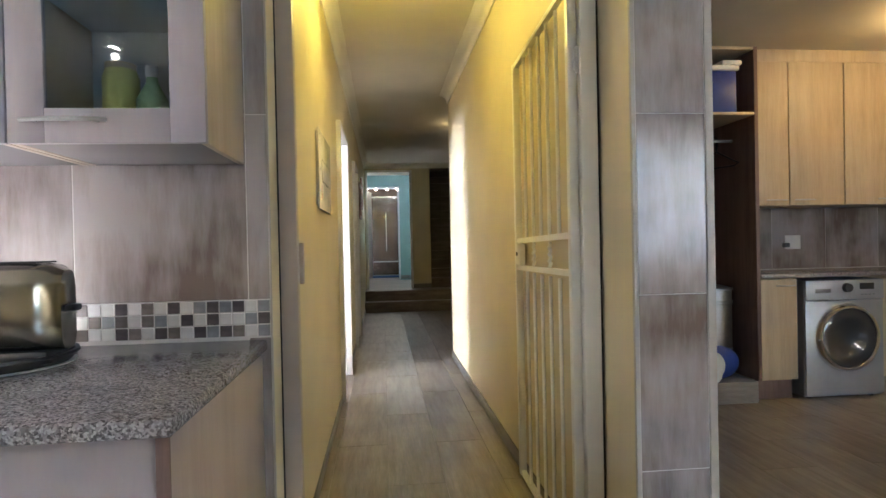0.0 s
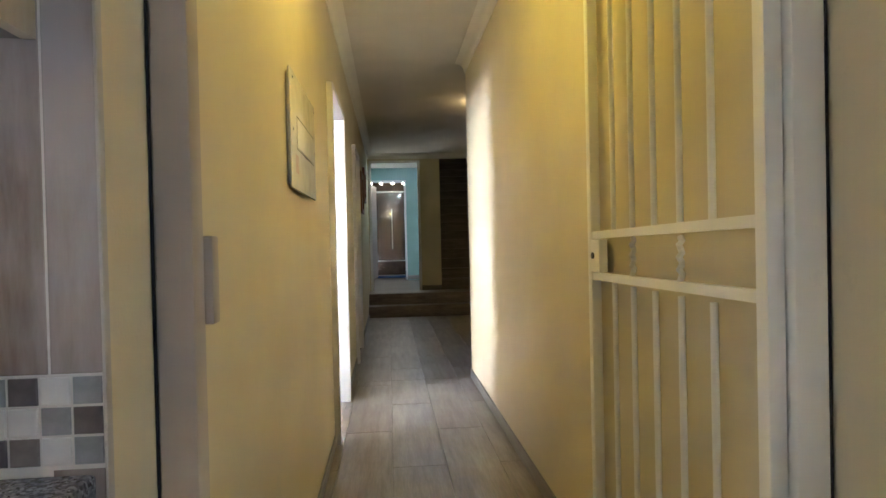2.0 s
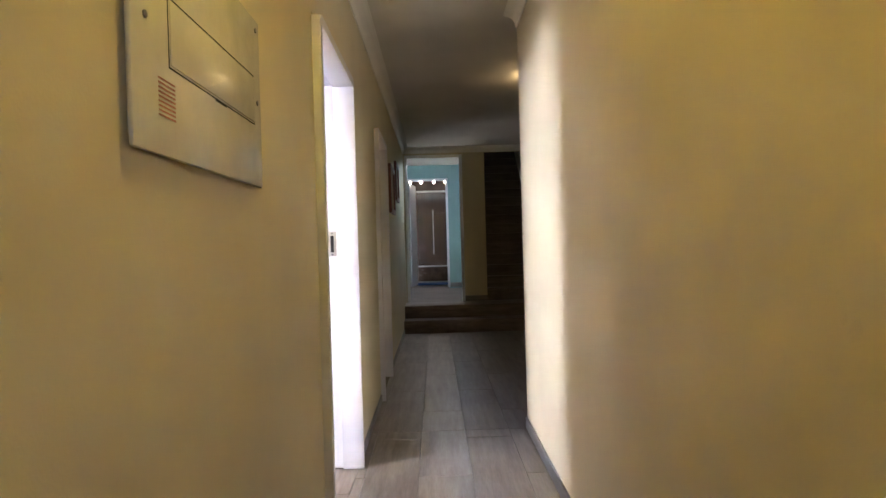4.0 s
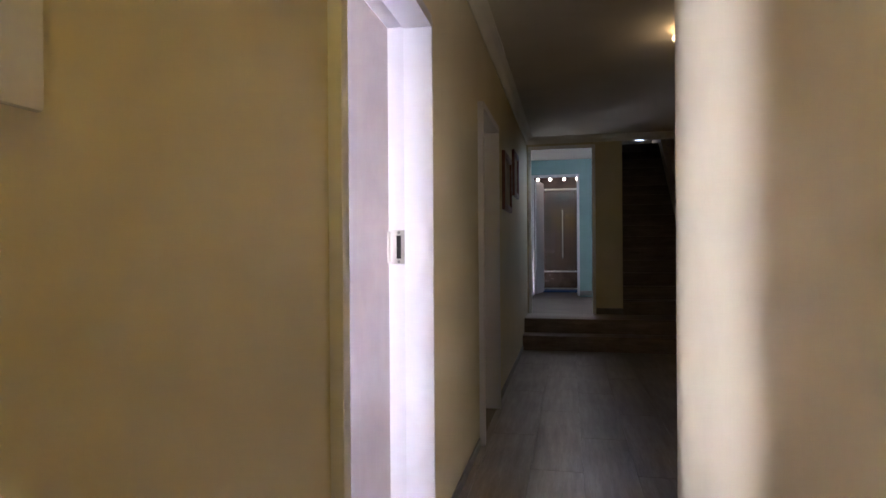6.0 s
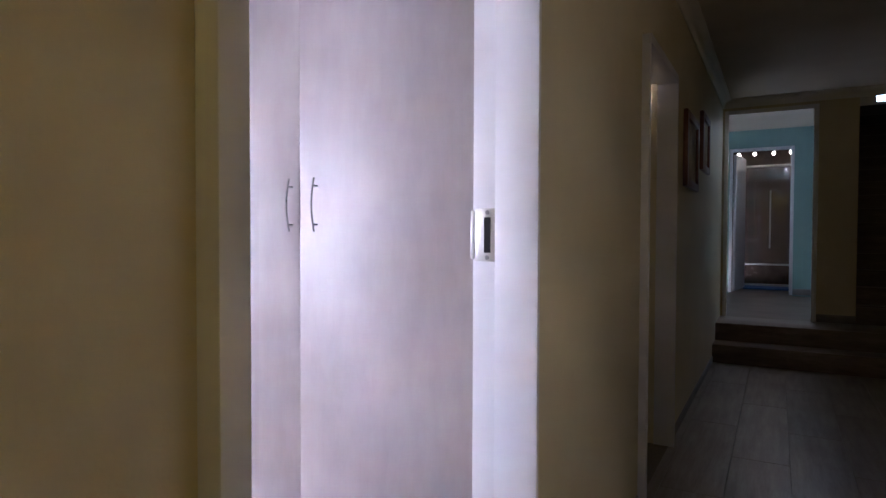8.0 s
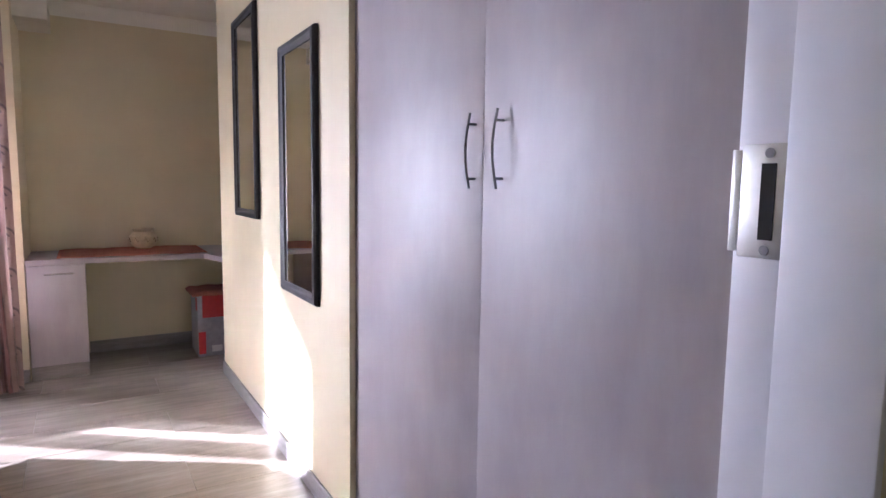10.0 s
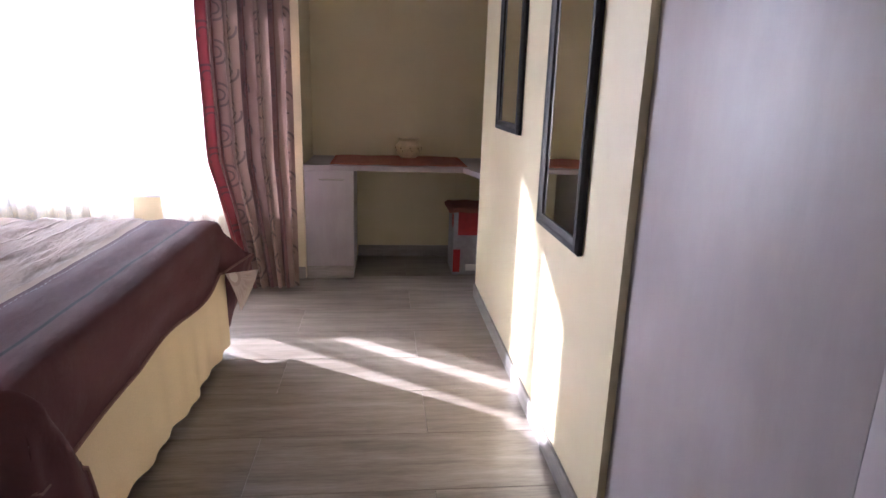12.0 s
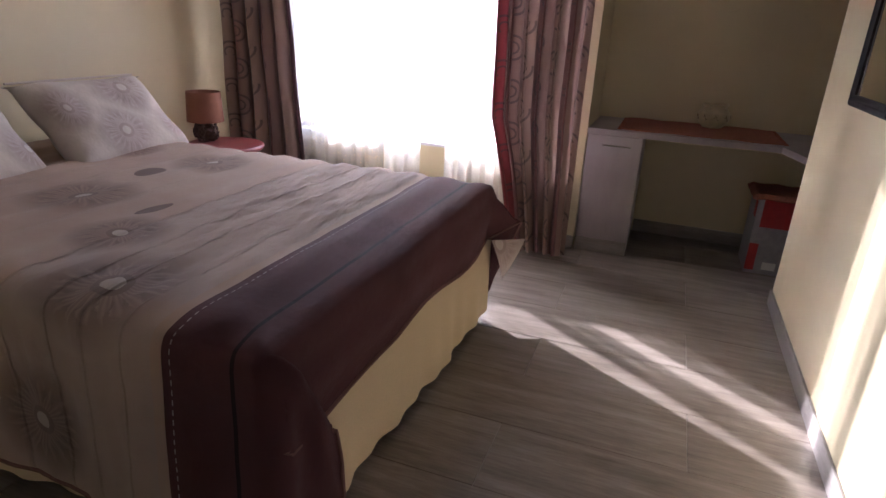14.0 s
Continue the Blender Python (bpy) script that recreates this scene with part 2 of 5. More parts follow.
def flower_net(n, u, v, spots):
    """Mask and centre mask of printed flowers at (u, v, radius)."""
    mask, core = None, None
    rag = n.math("SUBTRACT", n.noise(n.coords("UV"), 14, 3, 0.6), 0.5)
    for fu, fv, fr in spots:
        du, dv = n.math("SUBTRACT", u, fu), n.math("SUBTRACT", v, fv)
        d = n.math("SQRT", n.math("ADD", n.math("MULTIPLY", du, du), n.math("MULTIPLY", dv, dv)))
        a = n.math("ARCTAN2", dv, du)
        w = n.math("ABSOLUTE", n.math("SINE", n.math("MULTIPLY", n.math("MULTIPLY_ADD", rag, 0.5, a), 9.0)))
        edge = n.math("MULTIPLY_ADD", w, 0.42 * fr, n.math("MULTIPLY_ADD", rag, 0.5 * fr, 0.42 * fr))
        petal = n.math("MULTIPLY", n.math("MINIMUM", n.math("MAXIMUM", n.math("DIVIDE", n.math("SUBTRACT", edge, d), 0.12 * fr), 0.0), 1.0), n.math("GREATER_THAN", d, fr * 0.26))
        vein = n.math("MULTIPLY_ADD", n.math("SINE", n.math("MULTIPLY", a, 36.0)), 0.32, 0.68)
        halo = n.math("MULTIPLY", n.math("MAXIMUM", n.math("SUBTRACT", 1.15, n.math("DIVIDE", d, fr)), 0.0), 0.55)
        petal = n.math("MULTIPLY", n.math("MINIMUM", n.math("MULTIPLY", halo, 3.0), 1.0), n.math("SUBTRACT", 1.0, n.math("MULTIPLY", n.math("MULTIPLY", petal, vein), 0.42)))
        ring = n.math("LESS_THAN", n.math("ABSOLUTE", n.math("SUBTRACT", d, fr * 0.20)), fr * 0.05)
        petal = n.math("MAXIMUM", petal, ring)
        c = n.math("LESS_THAN", d, fr * 0.15)
        mask = petal if mask is None else n.math("MAXIMUM", mask, petal)
        core = c if core is None else n.math("MAXIMUM", core, c)
    return mask, core


# quilt: u across the bed in metres, v along the room in metres
n = Net("quilt_print")
u, v, _ = n.split(n.coords("UV"))
mask, core = flower_net(n, u, v, [(-1.42, 3.285, 0.19), (-1.69, 3.015, 0.14), (-1.92, 2.60, 0.18), (-2.53, 2.63, 0.16), (-0.96, 3.10, 0.16),
                                 (-2.55, 2.15, 0.14), (-1.05, 2.35, 0.15), (-1.75, 2.2, 0.12)])
weave = n.noise(n.scaled(n.coords("UV"), (1, 1, 1)), 420, 2)
blot = n.noise(n.coords("UV"), 3.0, 4)
base = n.ramp(blot, [(0.3, (0.385, 0.272, 0.215)), (0.7, (0.455, 0.342, 0.282))])
greyband = n.math("MULTIPLY", n.math("GREATER_THAN", v, 3.02), n.math("LESS_THAN", v, 3.50))
base = n.mix(n.math("MULTIPLY", greyband, 0.35), base, (0.36, 0.32, 0.31))
base = n.mix(n.math("MULTIPLY", mask, 0.72), base, (0.12, 0.08, 0.075))
base = n.mix(n.math("MULTIPLY", core, 0.75), base, (0.52, 0.45, 0.39))
for du, dv in ((-2.276, 2.54), (-1.913, 2.92), (-1.25, 2.45)):
    d = n.math("ADD", n.math("POWER", n.math("DIVIDE", n.math("SUBTRACT", u, du), 0.075), 2.0), n.math("POWER", n.math("DIVIDE", n.math("SUBTRACT", v, dv), 0.035), 2.0))
    base = n.mix(n.math("MULTIPLY", n.math("LESS_THAN", d, 1.0), 0.75), base, (0.10, 0.06, 0.065))
plum = n.math("GREATER_THAN", v, 3.528)
base = n.mix(plum, base, n.ramp(blot, [(0.3, (0.072, 0.027, 0.030)), (0.7, (0.096, 0.038, 0.043))]))
stitch = n.math("LESS_THAN", n.math("ABSOLUTE", n.math("SUBTRACT", v, 3.552)), 0.0018)
dash = n.math("GREATER_THAN", n.math("SINE", n.math("MULTIPLY", u, 260.0)), -0.2)
base = n.mix(n.math("MULTIPLY", n.math("MULTIPLY", stitch, dash), 0.7), base, (0.45, 0.38, 0.36))
base = n.mix(n.math("MULTIPLY", n.math("LESS_THAN", n.math("ABSOLUTE", n.math("SUBTRACT", v, 3.706)), 0.0055), 0.85), base, (0.012, 0.008, 0.010))
h = n.noise(n.scaled(n.coords("UV"), (7, 19, 1)), 1.2, 3, 0.5)
crease = n.math("MULTIPLY", greyband, n.math("MINIMUM", n.math("MAXIMUM", n.math("MULTIPLY", n.math("SUBTRACT", -1.45, u), 2.0), 0.0), 1.0))
h = n.math("MULTIPLY", h, n.math("MULTIPLY_ADD", crease, 1.7, 0.25))
h = n.math("ADD", h, n.math("MULTIPLY", n.noise(n.coords("UV"), 11, 4, 0.6), 0.35))
for sv in (2.42, 2.74, 3.02, 3.18, 3.30, 3.42):
    gsv = n.math("MINIMUM", n.math("DIVIDE", n.math("ABSOLUTE", n.math("SUBTRACT", v, sv)), 0.007), 1.0)
    h = n.math("ADD", h, n.math("MULTIPLY", gsv, 0.45))
h = n.math("ADD", h, n.math("MULTIPLY", weave, 0.05))
n.bump(h, 0.9, 0.014)
QUILT = n.set(color=base, rough=0.9, spec=0.25, sheen=0.03)

n = Net("pillow_print")
u, v, _ = n.split(n.coords("UV"))
mask, core = flower_net(n, u, v, [(0.24, 0.12, 0.17), (0.40, 0.37, 0.15), (0.60, 0.20, 0.12), (0.06, 0.36, 0.12)])
base = n.ramp(n.noise(n.coords("UV"), 5, 4), [(0.3, (0.46, 0.39, 0.345)), (0.7, (0.57, 0.50, 0.455))])
base = n.mix(n.math("MULTIPLY", mask, 0.85), base, (0.27, 0.195, 0.18))
base = n.mix(n.math("MULTIPLY", core, 0.5), base, (0.60, 0.54, 0.48))
n.bump(n.noise(n.coords("UV"), 9, 3), 0.5, 0.02)
PILLOW = n.set(color=base, rough=0.85, sheen=0.2)


def curtain_cloth(name, thin, red=True):
    n = Net(name)
    u, v, _ = n.split(n.coords("UV"))
    stripe = n.math("FRACT", n.math("DIVIDE", u, 0.46))
    base = n.ramp(stripe, [(0.0, (0.27, 0.18, 0.155)), (0.40, (0.26, 0.17, 0.145)), (0.48, (0.13, 0.055, 0.06)), (0.66, (0.16, 0.065, 0.068)), (0.72, (0.22, 0.135, 0.12)), (0.97, (0.23, 0.145, 0.13))])
    if red:
        edge = n.math("LESS_THAN", u, 0.12)
        seam = n.math("LESS_THAN", n.math("ABSOLUTE", n.math("SUBTRACT", u, 0.62)), 0.012)
        base = n.mix(n.math("MAXIMUM", edge, seam), base, (0.23, 0.032, 0.042))
    cu = n.math("SUBTRACT", n.math("FRACT", n.math("DIVIDE", u, 0.21)), 0.5)
    row = n.math("FLOOR", n.math("DIVIDE", u, 0.21))
    cv = n.math("SUBTRACT", n.math("FRACT", n.math("ADD", n.math("DIVIDE", v, 0.23), n.math("MULTIPLY", row, 0.43))), 0.5)
    d = n.math("SQRT", n.math("ADD", n.math("MULTIPLY", cu, cu), n.math("MULTIPLY", cv, cv)))
    r1 = n.math("LESS_THAN", n.math("ABSOLUTE", n.math("SUBTRACT", d, 0.27)), 0.028)
    r2 = n.math("LESS_THAN", n.math("ABSOLUTE", n.math("SUBTRACT", d, 0.13)), 0.022)
    gap = n.math("GREATER_THAN", n.math("SINE", n.math("ADD", n.math("MULTIPLY", n.math("ARCTAN2", cv, cu), 1.0), n.math("MULTIPLY", row, 1.9))), -0.75)
    ring = n.math("MULTIPLY", n.math("MAXIMUM", r1, r2), gap)
    base = n.mix(n.math("MULTIPLY", ring, 0.7), base, (0.06, 0.04, 0.045))
    n.bump(n.noise(n.coords("UV"), 300, 2), 0.3, 0.001)
    n.set(color=base, rough=0.6, sheen=0.3)
    tr = n.t.nodes.new("ShaderNodeBsdfTranslucent")
    n.put(tr.inputs["Color"], base)
    mx = n.t.nodes.new("ShaderNodeMixShader")
    mx.inputs[0].default_value = thin
    outp = n.t.nodes["Material Output"]
    n.t.links.new(n.b.outputs[0], mx.inputs[1])
    n.t.links.new(tr.outputs[0], mx.inputs[2])
    n.t.links.new(mx.outputs[0], outp.inputs[0])
    return n.m


CURTAIN, CURTAIN_PLAIN = curtain_cloth("curtain_print", 0.06), curtain_cloth("curtain_print_plain", 0.06, False)


def net_cloth(name, clear):
    n = Net(name)
    tr, tp, mx, mx2 = (n.t.nodes.new(k) for k in ("ShaderNodeBsdfTranslucent", "ShaderNodeBsdfTransparent", "ShaderNodeMixShader", "ShaderNodeMixShader"))
    tr.inputs[0].default_value = (0.86, 0.84, 0.82, 1)
    n.set(color=(0.85, 0.83, 0.80), rough=0.9)
    mx.inputs[0].default_value = 0.75
    weave = n.noise(n.scaled(n.coords("UV"), (60, 4, 1)), 6, 3)
    n.put(mx2.inputs[0], n.math("MULTIPLY_ADD", weave, 0.25, clear))
    n.t.links.new(n.b.outputs[0], mx.inputs[1])
    n.t.links.new(tr.outputs[0], mx.inputs[2])
    n.t.links.new(mx.outputs[0], mx2.inputs[1])
    n.t.links.new(tp.outputs[0], mx2.inputs[2])
    n.t.links.new(mx2.outputs[0], n.t.nodes["Material Output"].inputs[0])
    return n.m


NET, NET_THIN = net_cloth("net_curtain", 0.12), net_cloth("thin_net_curtain", 0.56)

CHIPS = {"w": plain("mosaic_white", (0.50, 0.475, 0.465), 0.3), "d": plain("mosaic_black", (0.075, 0.06, 0.062), 0.3, 0, 0.4),
         "g": plain("mosaic_blue_grey", (0.20, 0.20, 0.215), 0.3, 0, 0.2), "t": plain("mosaic_taupe", (0.15, 0.12, 0.11), 0.3, 0, 0.3)}


# ---- mesh helpers ----
def cube(bm, x0, x1, y0, y1, z0, z1, b=0.0, mi=0):
    vs = bmesh.ops.create_cube(bm, size=1)["verts"]
    for w in vs:
        w.co = ((x0 + x1) / 2 + w.co.x * (x1 - x0), (y0 + y1) / 2 + w.co.y * (y1 - y0), (z0 + z1) / 2 + w.co.z * (z1 - z0))
    es = {e for w in vs for e in w.link_edges}
    for f in {f for w in vs for f in w.link_faces}:
        f.material_index = mi
    if b:
        bmesh.ops.bevel(bm, geom=list(es), offset=b, segments=2, affect="EDGES", profile=0.5)


def rod(bm, p, q, r, seg=12, r2=None):
    p, q = Vector(p), Vector(q)
    m = Matrix.Translation((p + q) / 2) @ (q - p).to_track_quat("Z", "Y").to_matrix().to_4x4()
    bmesh.ops.create_cone(bm, cap_ends=True, segments=seg, radius1=r, radius2=r if r2 is None else r2, depth=(q - p).length, matrix=m)


def tube(bm, pts, r, seg=8):
    """A round bar through the points."""
    pts = [Vector(p) for p in pts]
    rings = []
    for i, p in enumerate(pts):
        d = (pts[min(i + 1, len(pts) - 1)] - pts[max(i - 1, 0)]).normalized()
        a = d.orthogonal().normalized() if i == 0 else (a - d * a.dot(d)).normalized()
        c = d.cross(a)
        rings.append([bm.verts.new(p + (a * math.cos(k * 2 * math.pi / seg) + c * math.sin(k * 2 * math.pi / seg)) * r) for k in range(seg)])
    for s, t in zip(rings, rings[1:]):
        for k in range(seg):
            bm.faces.new((s[k], s[(k + 1) % seg], t[(k + 1) % seg], t[k]))
    bm.faces.new(rings[0][::-1])
    bm.faces.new(rings[-1])


def lathe(bm, cx, cy, prof, seg=32, flip=None):
    """Turn a profile of (radius, z) round the upright axis."""
    rings = [[bm.verts.new((cx + r * math.cos(k * 2 * math.pi / seg), cy + r * math.sin(k * 2 * math.pi / seg), z)) for k in range(seg)] for r, z in prof]
    for s, t in zip(rings, rings[1:]):
        for k in range(seg):
            bm.faces.new((s[k], s[(k + 1) % seg], t[(k + 1) % seg], t[k]))
    return rings


def sheet(bm, nu, nv, f, uv=None):
    """A grid surface f(i, j) -> point, with uv(i, j)."""
    lay = bm.loops.layers.uv.verify()
    vs = [[bm.verts.new(f(i, j)) for j in range(nv + 1)] for i in range(nu + 1)]
    for i in range(nu):
        for j in range(nv):
            fc = bm.faces.new((vs[i][j], vs[i + 1][j], vs[i + 1][j + 1], vs[i][j + 1]))
            fc.smooth = True
            if uv:
                for lp, (a, c) in zip(fc.loops, ((i, j), (i + 1, j), (i + 1, j + 1), (i, j + 1))):
                    lp[lay].uv = uv(a, c)
    return vs


def finish(name, bm, mats, origin=(0, 0, 0), smooth=True):
    bmesh.ops.recalc_face_normals(bm, faces=bm.faces)
    bm.transform(Matrix.Translation(-Vector(origin)))
    me = bpy.data.meshes.new(name)
    bm.to_mesh(me)
    bm.free()
    for m in mats if isinstance(mats, (list, tuple)) else [mats]:
        me.materials.append(m)
    if smooth:
        me.shade_smooth()
        me.set_sharp_from_angle(angle=radians(35))
    return me


def world_at(ob):
    p = Vector((0, 0, 0))
    while ob:
        p += ob.location
        ob = ob.parent
    return p


def part(name, bm, mats, parent, label=""):
    """One mesh under a thing or a part; the bmesh is in world places."""
    o = world_at(parent)
    ob = new(name, finish(name, bm, mats, o))
    ob.parent = parent
    return tagged(ob, label)


def thing(name, loc, label, category, group=""):
    ob = new(name)
    ob.location = loc
    ob.empty_display_size = 0.1
    return tagged(ob, label, category, group)


def solid(name, bm, mats, label="", category="", group="", kind=""):
    """A thing that is one mesh."""
    return tagged(new(name, finish(name, bm, mats)), label, category, group, kind)


def wall(name, mats, *boxes, label=""):
    bm = bmesh.new()
    for b in boxes:
        cube(bm, *b)
    return solid(name, bm, mats, label, kind="structure")


# ---- structure ----
C1, C2, CB, CK, CT = 2.66, 2.66, 2.42, 2.53, 2.80     # ceilings: passage, hall, bedroom, kitchen, teal room
P = 0.34                                              # height of the raised floor
floor = wall("floor", GROUT, (-4.8, 5.0, -3.6, 10.0, -0.15, -0.008))
wall("floor_raised", STAIRSTONE, (-0.3, 4.0, 10.26, 16.4, -0.15, P - 0.02))
wall("wall_north_kitchen", WALL, (-2.75, 0.014, 1.315, 1.47, 0, 2.66))
wall("wall_west_kitchen", WALL, (-2.75, -2.6, -3.6, -1.9, 0, CK), (-2.75, -2.6, 0.1, 1.315, 0, CK), (-2.75, -2.6, -1.9, 0.1, 0, 1.0), (-2.75, -2.6, -1.9, 0.1, 2.15, CK))
wall("wall_south_kitchen", WALL, (-2.6, 2.55, -3.6, -3.45, 0, CK), (4.65, 5.0, -3.6, -3.45, 0, CK), (2.55, 4.65, -3.6, -3.45, 0, 0.9), (2.55, 4.65, -3.6, -3.45, 2.2, CK))
wall("wall_east_kitchen", WALL, (5.0, 5.15, -3.6, 4.25, 0, CK))
wall("wall_north_laundry", WALL, (1.285, 5.0, 4.10, 4.25, 0, CK))
wall("wall_passage_east", WALL, (1.012, 1.285, 1.56, 5.63, 0, 2.66), (1.05, 1.285, 1.27, 1.56, 0, 2.66))
wall("lintel_passage", WALL, (0.014, 1.05, 1.315, 1.56, 2.10, 2.66))
wall("wall_passage_west", WALL, (-0.15, 0.0, 1.47, 4.075, 0, C1), (-0.15, 0.0, 4.075, 5.045, 2.105, C1), (-0.15, 0.0, 5.045, 6.42, 0, C1),
     (-0.17, 0.0, 6.42, 7.28, 2.12, C1), (-0.17, 0.0, 7.28, 10.8, 0, C1))
wall("wall_passage_west_stub", WALL, (0.0, 0.014, 1.47, 1.50, 0, C1))
wall("wall_north_hall", WALL, (-0.17, 0.03, 10.8, 10.95, 0, CT), (0.03, 0.885, 10.8, 10.95, 2.545, CT), (0.885, 1.22, 10.8, 10.95, 0, CT), (2.2, 4.15, 10.8, 10.95, 0, CT), (1.22, 2.2, 10.8, 10.95, 2.70, CT))
wall("wall_east_hall", WALL, (4.0, 4.15, 4.25, 10.8, 0, C2))
wall("wall_south_hall", WALL, (1.285, 4.0, 4.25, 4.40, 0, C2))
wall("wall_bedroom_south", WALL, (-4.2, -2.75, 1.32, 1.47, 0, CB + 0.1))
wall("wall_bedroom_west", WALL, (-4.20, -4.05, 1.47, 1.95, 0, CB + 0.1), (-4.20, -4.05, 3.72, 4.02, 0, CB + 0.1), (-4.20, -4.05, 1.95, 3.72, 0, 0.55), (-4.20, -4.05, 1.95, 3.72, 2.08, CB + 0.1))
wall("wall_alcove", WALL, (-4.77, -4.62, 4.02, 5.75, 0, CB + 0.1), (-4.77, -4.20, 3.87, 4.02, 0, CB + 0.1), (-4.77, -0.17, 5.75, 5.90, 0, CB + 0.1))
wall("wall_mirrors", WALL, (-3.69, -1.544, 5.09, 5.22, 0, CB + 0.1))
wall("wall_alcove_side", WALL, (-3.69, -3.56, 5.22, 5.75, 0, CB + 0.1))
wall("ceiling_kitchen", CEIL, (-2.75, 5.15, -3.6, 1.315, CK, CK + 0.1), (1.285, 5.15, 1.315, 4.25, CK, CK + 0.1))
wall("ceiling_passage", CEIL, (-0.17, 1.285, 1.47, 4.25, C1, C1 + 0.1), (-0.17, 4.15, 4.25, 10.95, C1 + 0.001, C1 + 0.1))
wall("ceiling_bedroom", CEIL, (-4.77, -0.15, 1.32, 5.90, CB, CB + 0.12))
wall("ceiling_teal_room", CEIL, (-0.6, 1.21, 10.95, 16.4, CT, CT + 0.1))
wall("room_behind_door", WALL, (-2.2, -2.05, 5.9, 8.6, 0, 2.66), (-2.05, -0.17, 8.45, 8.6, 0, 2.66), (-2.2, -0.17, 5.9, 8.6, 2.66, 2.76))
wall("wall_teal_room", TEAL, (-0.75, -0.6, 10.95, 13.85, P - 0.02, CT), (1.13, 1.21, 10.951, 13.85, P - 0.02, CT), (-0.6, -0.12, 13.85, 13.97, P - 0.02, CT),
     (0.735, 1.13, 13.85, 13.97, P - 0.02, CT), (-0.12, 0.735, 13.85, 13.97, 2.53, CT), (-0.6, 0.03, 10.951, 10.97, P, CT), (0.885, 1.129, 10.951, 10.97, P, CT), (0.03, 0.885, 10.951, 10.97, 2.545, CT))
wall("wall_bathroom", DARKTILE, (-0.75, -0.6, 13.97, 16.4, P - 0.02, CT), (1.13, 1.21, 13.85, 16.4, P - 0.02, CT), (-0.6, 1.13, 16.25, 16.4, P - 0.02, CT))
wall("wall_stairs", WALL, (1.211, 1.22, 10.951, 15.5, P, 5.6), (2.2, 2.35, 10.95, 15.5, P - 0.02, 5.6), (1.22, 2.2, 10.951, 11.05, 2.71, 5.6))
wall("wall_stair_top", CEIL, (1.21, 1.88, 15.4, 15.55, 2.9, 5.6), (2.05, 2.35, 15.4, 15.55, 2.9, 5.6), (1.88, 2.05, 15.4, 15.55, 2.9, 3.35), (1.88, 2.05, 15.4, 15.55, 3.9, 5.6))
wall("ceiling_stairs", CEIL, (1.21, 2.35, 10.95, 15.55, 5.6, 5.7))
wall("ground", GROUND, (-60, 60, -60, 60, -0.5, -0.3))


def band(name, mat_, segs, label=""):
    """Bars of a skirting or cornice: (x0, x1, y0, y1, z0, z1)."""
    bm = bmesh.new()
    for s in segs:
        cube(bm, *s, b=0.003)
    return solid(name, bm, mat_, label, kind="structure")


def cornice(name, runs, z, size=0.085):
    """A coved moulding along runs ((x, y), (x, y), inward normal)."""
    bm = bmesh.new()
    prof = [(0, 0), (0, -size), (0.008, -size), (0.012, -size * 0.86)] + [(0.012 + (size * 0.86 - 0.012) * (1 - math.cos(a)), -size * 0.86 + (size * 0.86 - 0.012) * math.sin(a)) for a in (0.3, 0.6, 0.9, 1.2, 1.5)] + [(size * 0.88, -0.008), (size, -0.008), (size, 0)]
    for (x0, y0), (x1, y1), (nx, ny) in runs:
        rings = [[bm.verts.new((x + nx * p, y + ny * p, z + q)) for p, q in prof] for x, y in ((x0, y0), (x1, y1))]
        k = len(prof)
        for i in range(k):
            bm.faces.new((rings[0][i], rings[0][(i + 1) % k], rings[1][(i + 1) % k], rings[1][i]))
        bm.faces.new(rings[0])
        bm.faces.new(rings[1][::-1])
    return solid(name, bm, CORN, kind="structure")


cornice("cornice_passage", [((0.0, 1.57), (0.0, 10.8), (1, 0)), ((1.012, 1.57), (1.012, 5.63), (-1, 0)), ((0.0, 10.8), (4.0, 10.8), (0, -1)), ((0.0, 1.56), (1.012, 1.56), (0, 1)), ((1.012, 5.63), (1.285, 5.63), (0, 1))], C1)
cornice("cornice_bedroom", [((-4.62, 4.02), (-4.62, 5.75), (1, 0)), ((-4.05, 1.47), (-4.05, 4.02), (1, 0)), ((-4.05, 1.47), (-0.17, 1.47), (0, 1)), ((-3.69, 5.09), (-1.56, 5.09), (0, -1)), ((-0.15, 1.47), (-0.15, 5.0), (-1, 0))], CB)
cornice("cornice_laundry", [((1.285, 1.56), (1.285, 4.1), (1, 0)), ((1.285, 4.1), (5.0, 4.1), (0, -1))], CK, 0.07)
band("skirting_passage", SKIRT, [(1.001, 1.012, 1.6, 5.63, 0, 0.075), (0.0, 0.010, 1.56, 4.085, 0, 0.06), (0.0, 0.010, 5.03, 6.38, 0, 0.06), (0.0, 0.010, 7.30, 9.9, 0, 0.06), (1.001, 1.285, 5.63, 5.641, 0, 0.075), (0.885, 1.22, 10.785, 10.8, P, P + 0.08)])
band("skirting_bedroom", SKIRT, [(-3.69, -1.555, 5.079, 5.09, 0, 0.082), (-3.701, -3.69, 5.079, 5.75, 0, 0.082), (-4.62, -4.609, 4.34, 5.75, 0, 0.085), (-4.05, -4.039, 1.48, 4.02, 0, 0.082), (-4.04, -0.18, 1.47, 1.481, 0, 0.082)])
band("skirting_teal_room", SKIRT, [(0.737, 1.128, 13.835, 13.85, P, P + 0.09), (-0.6, -0.125, 13.835, 13.85, P, P + 0.09)])

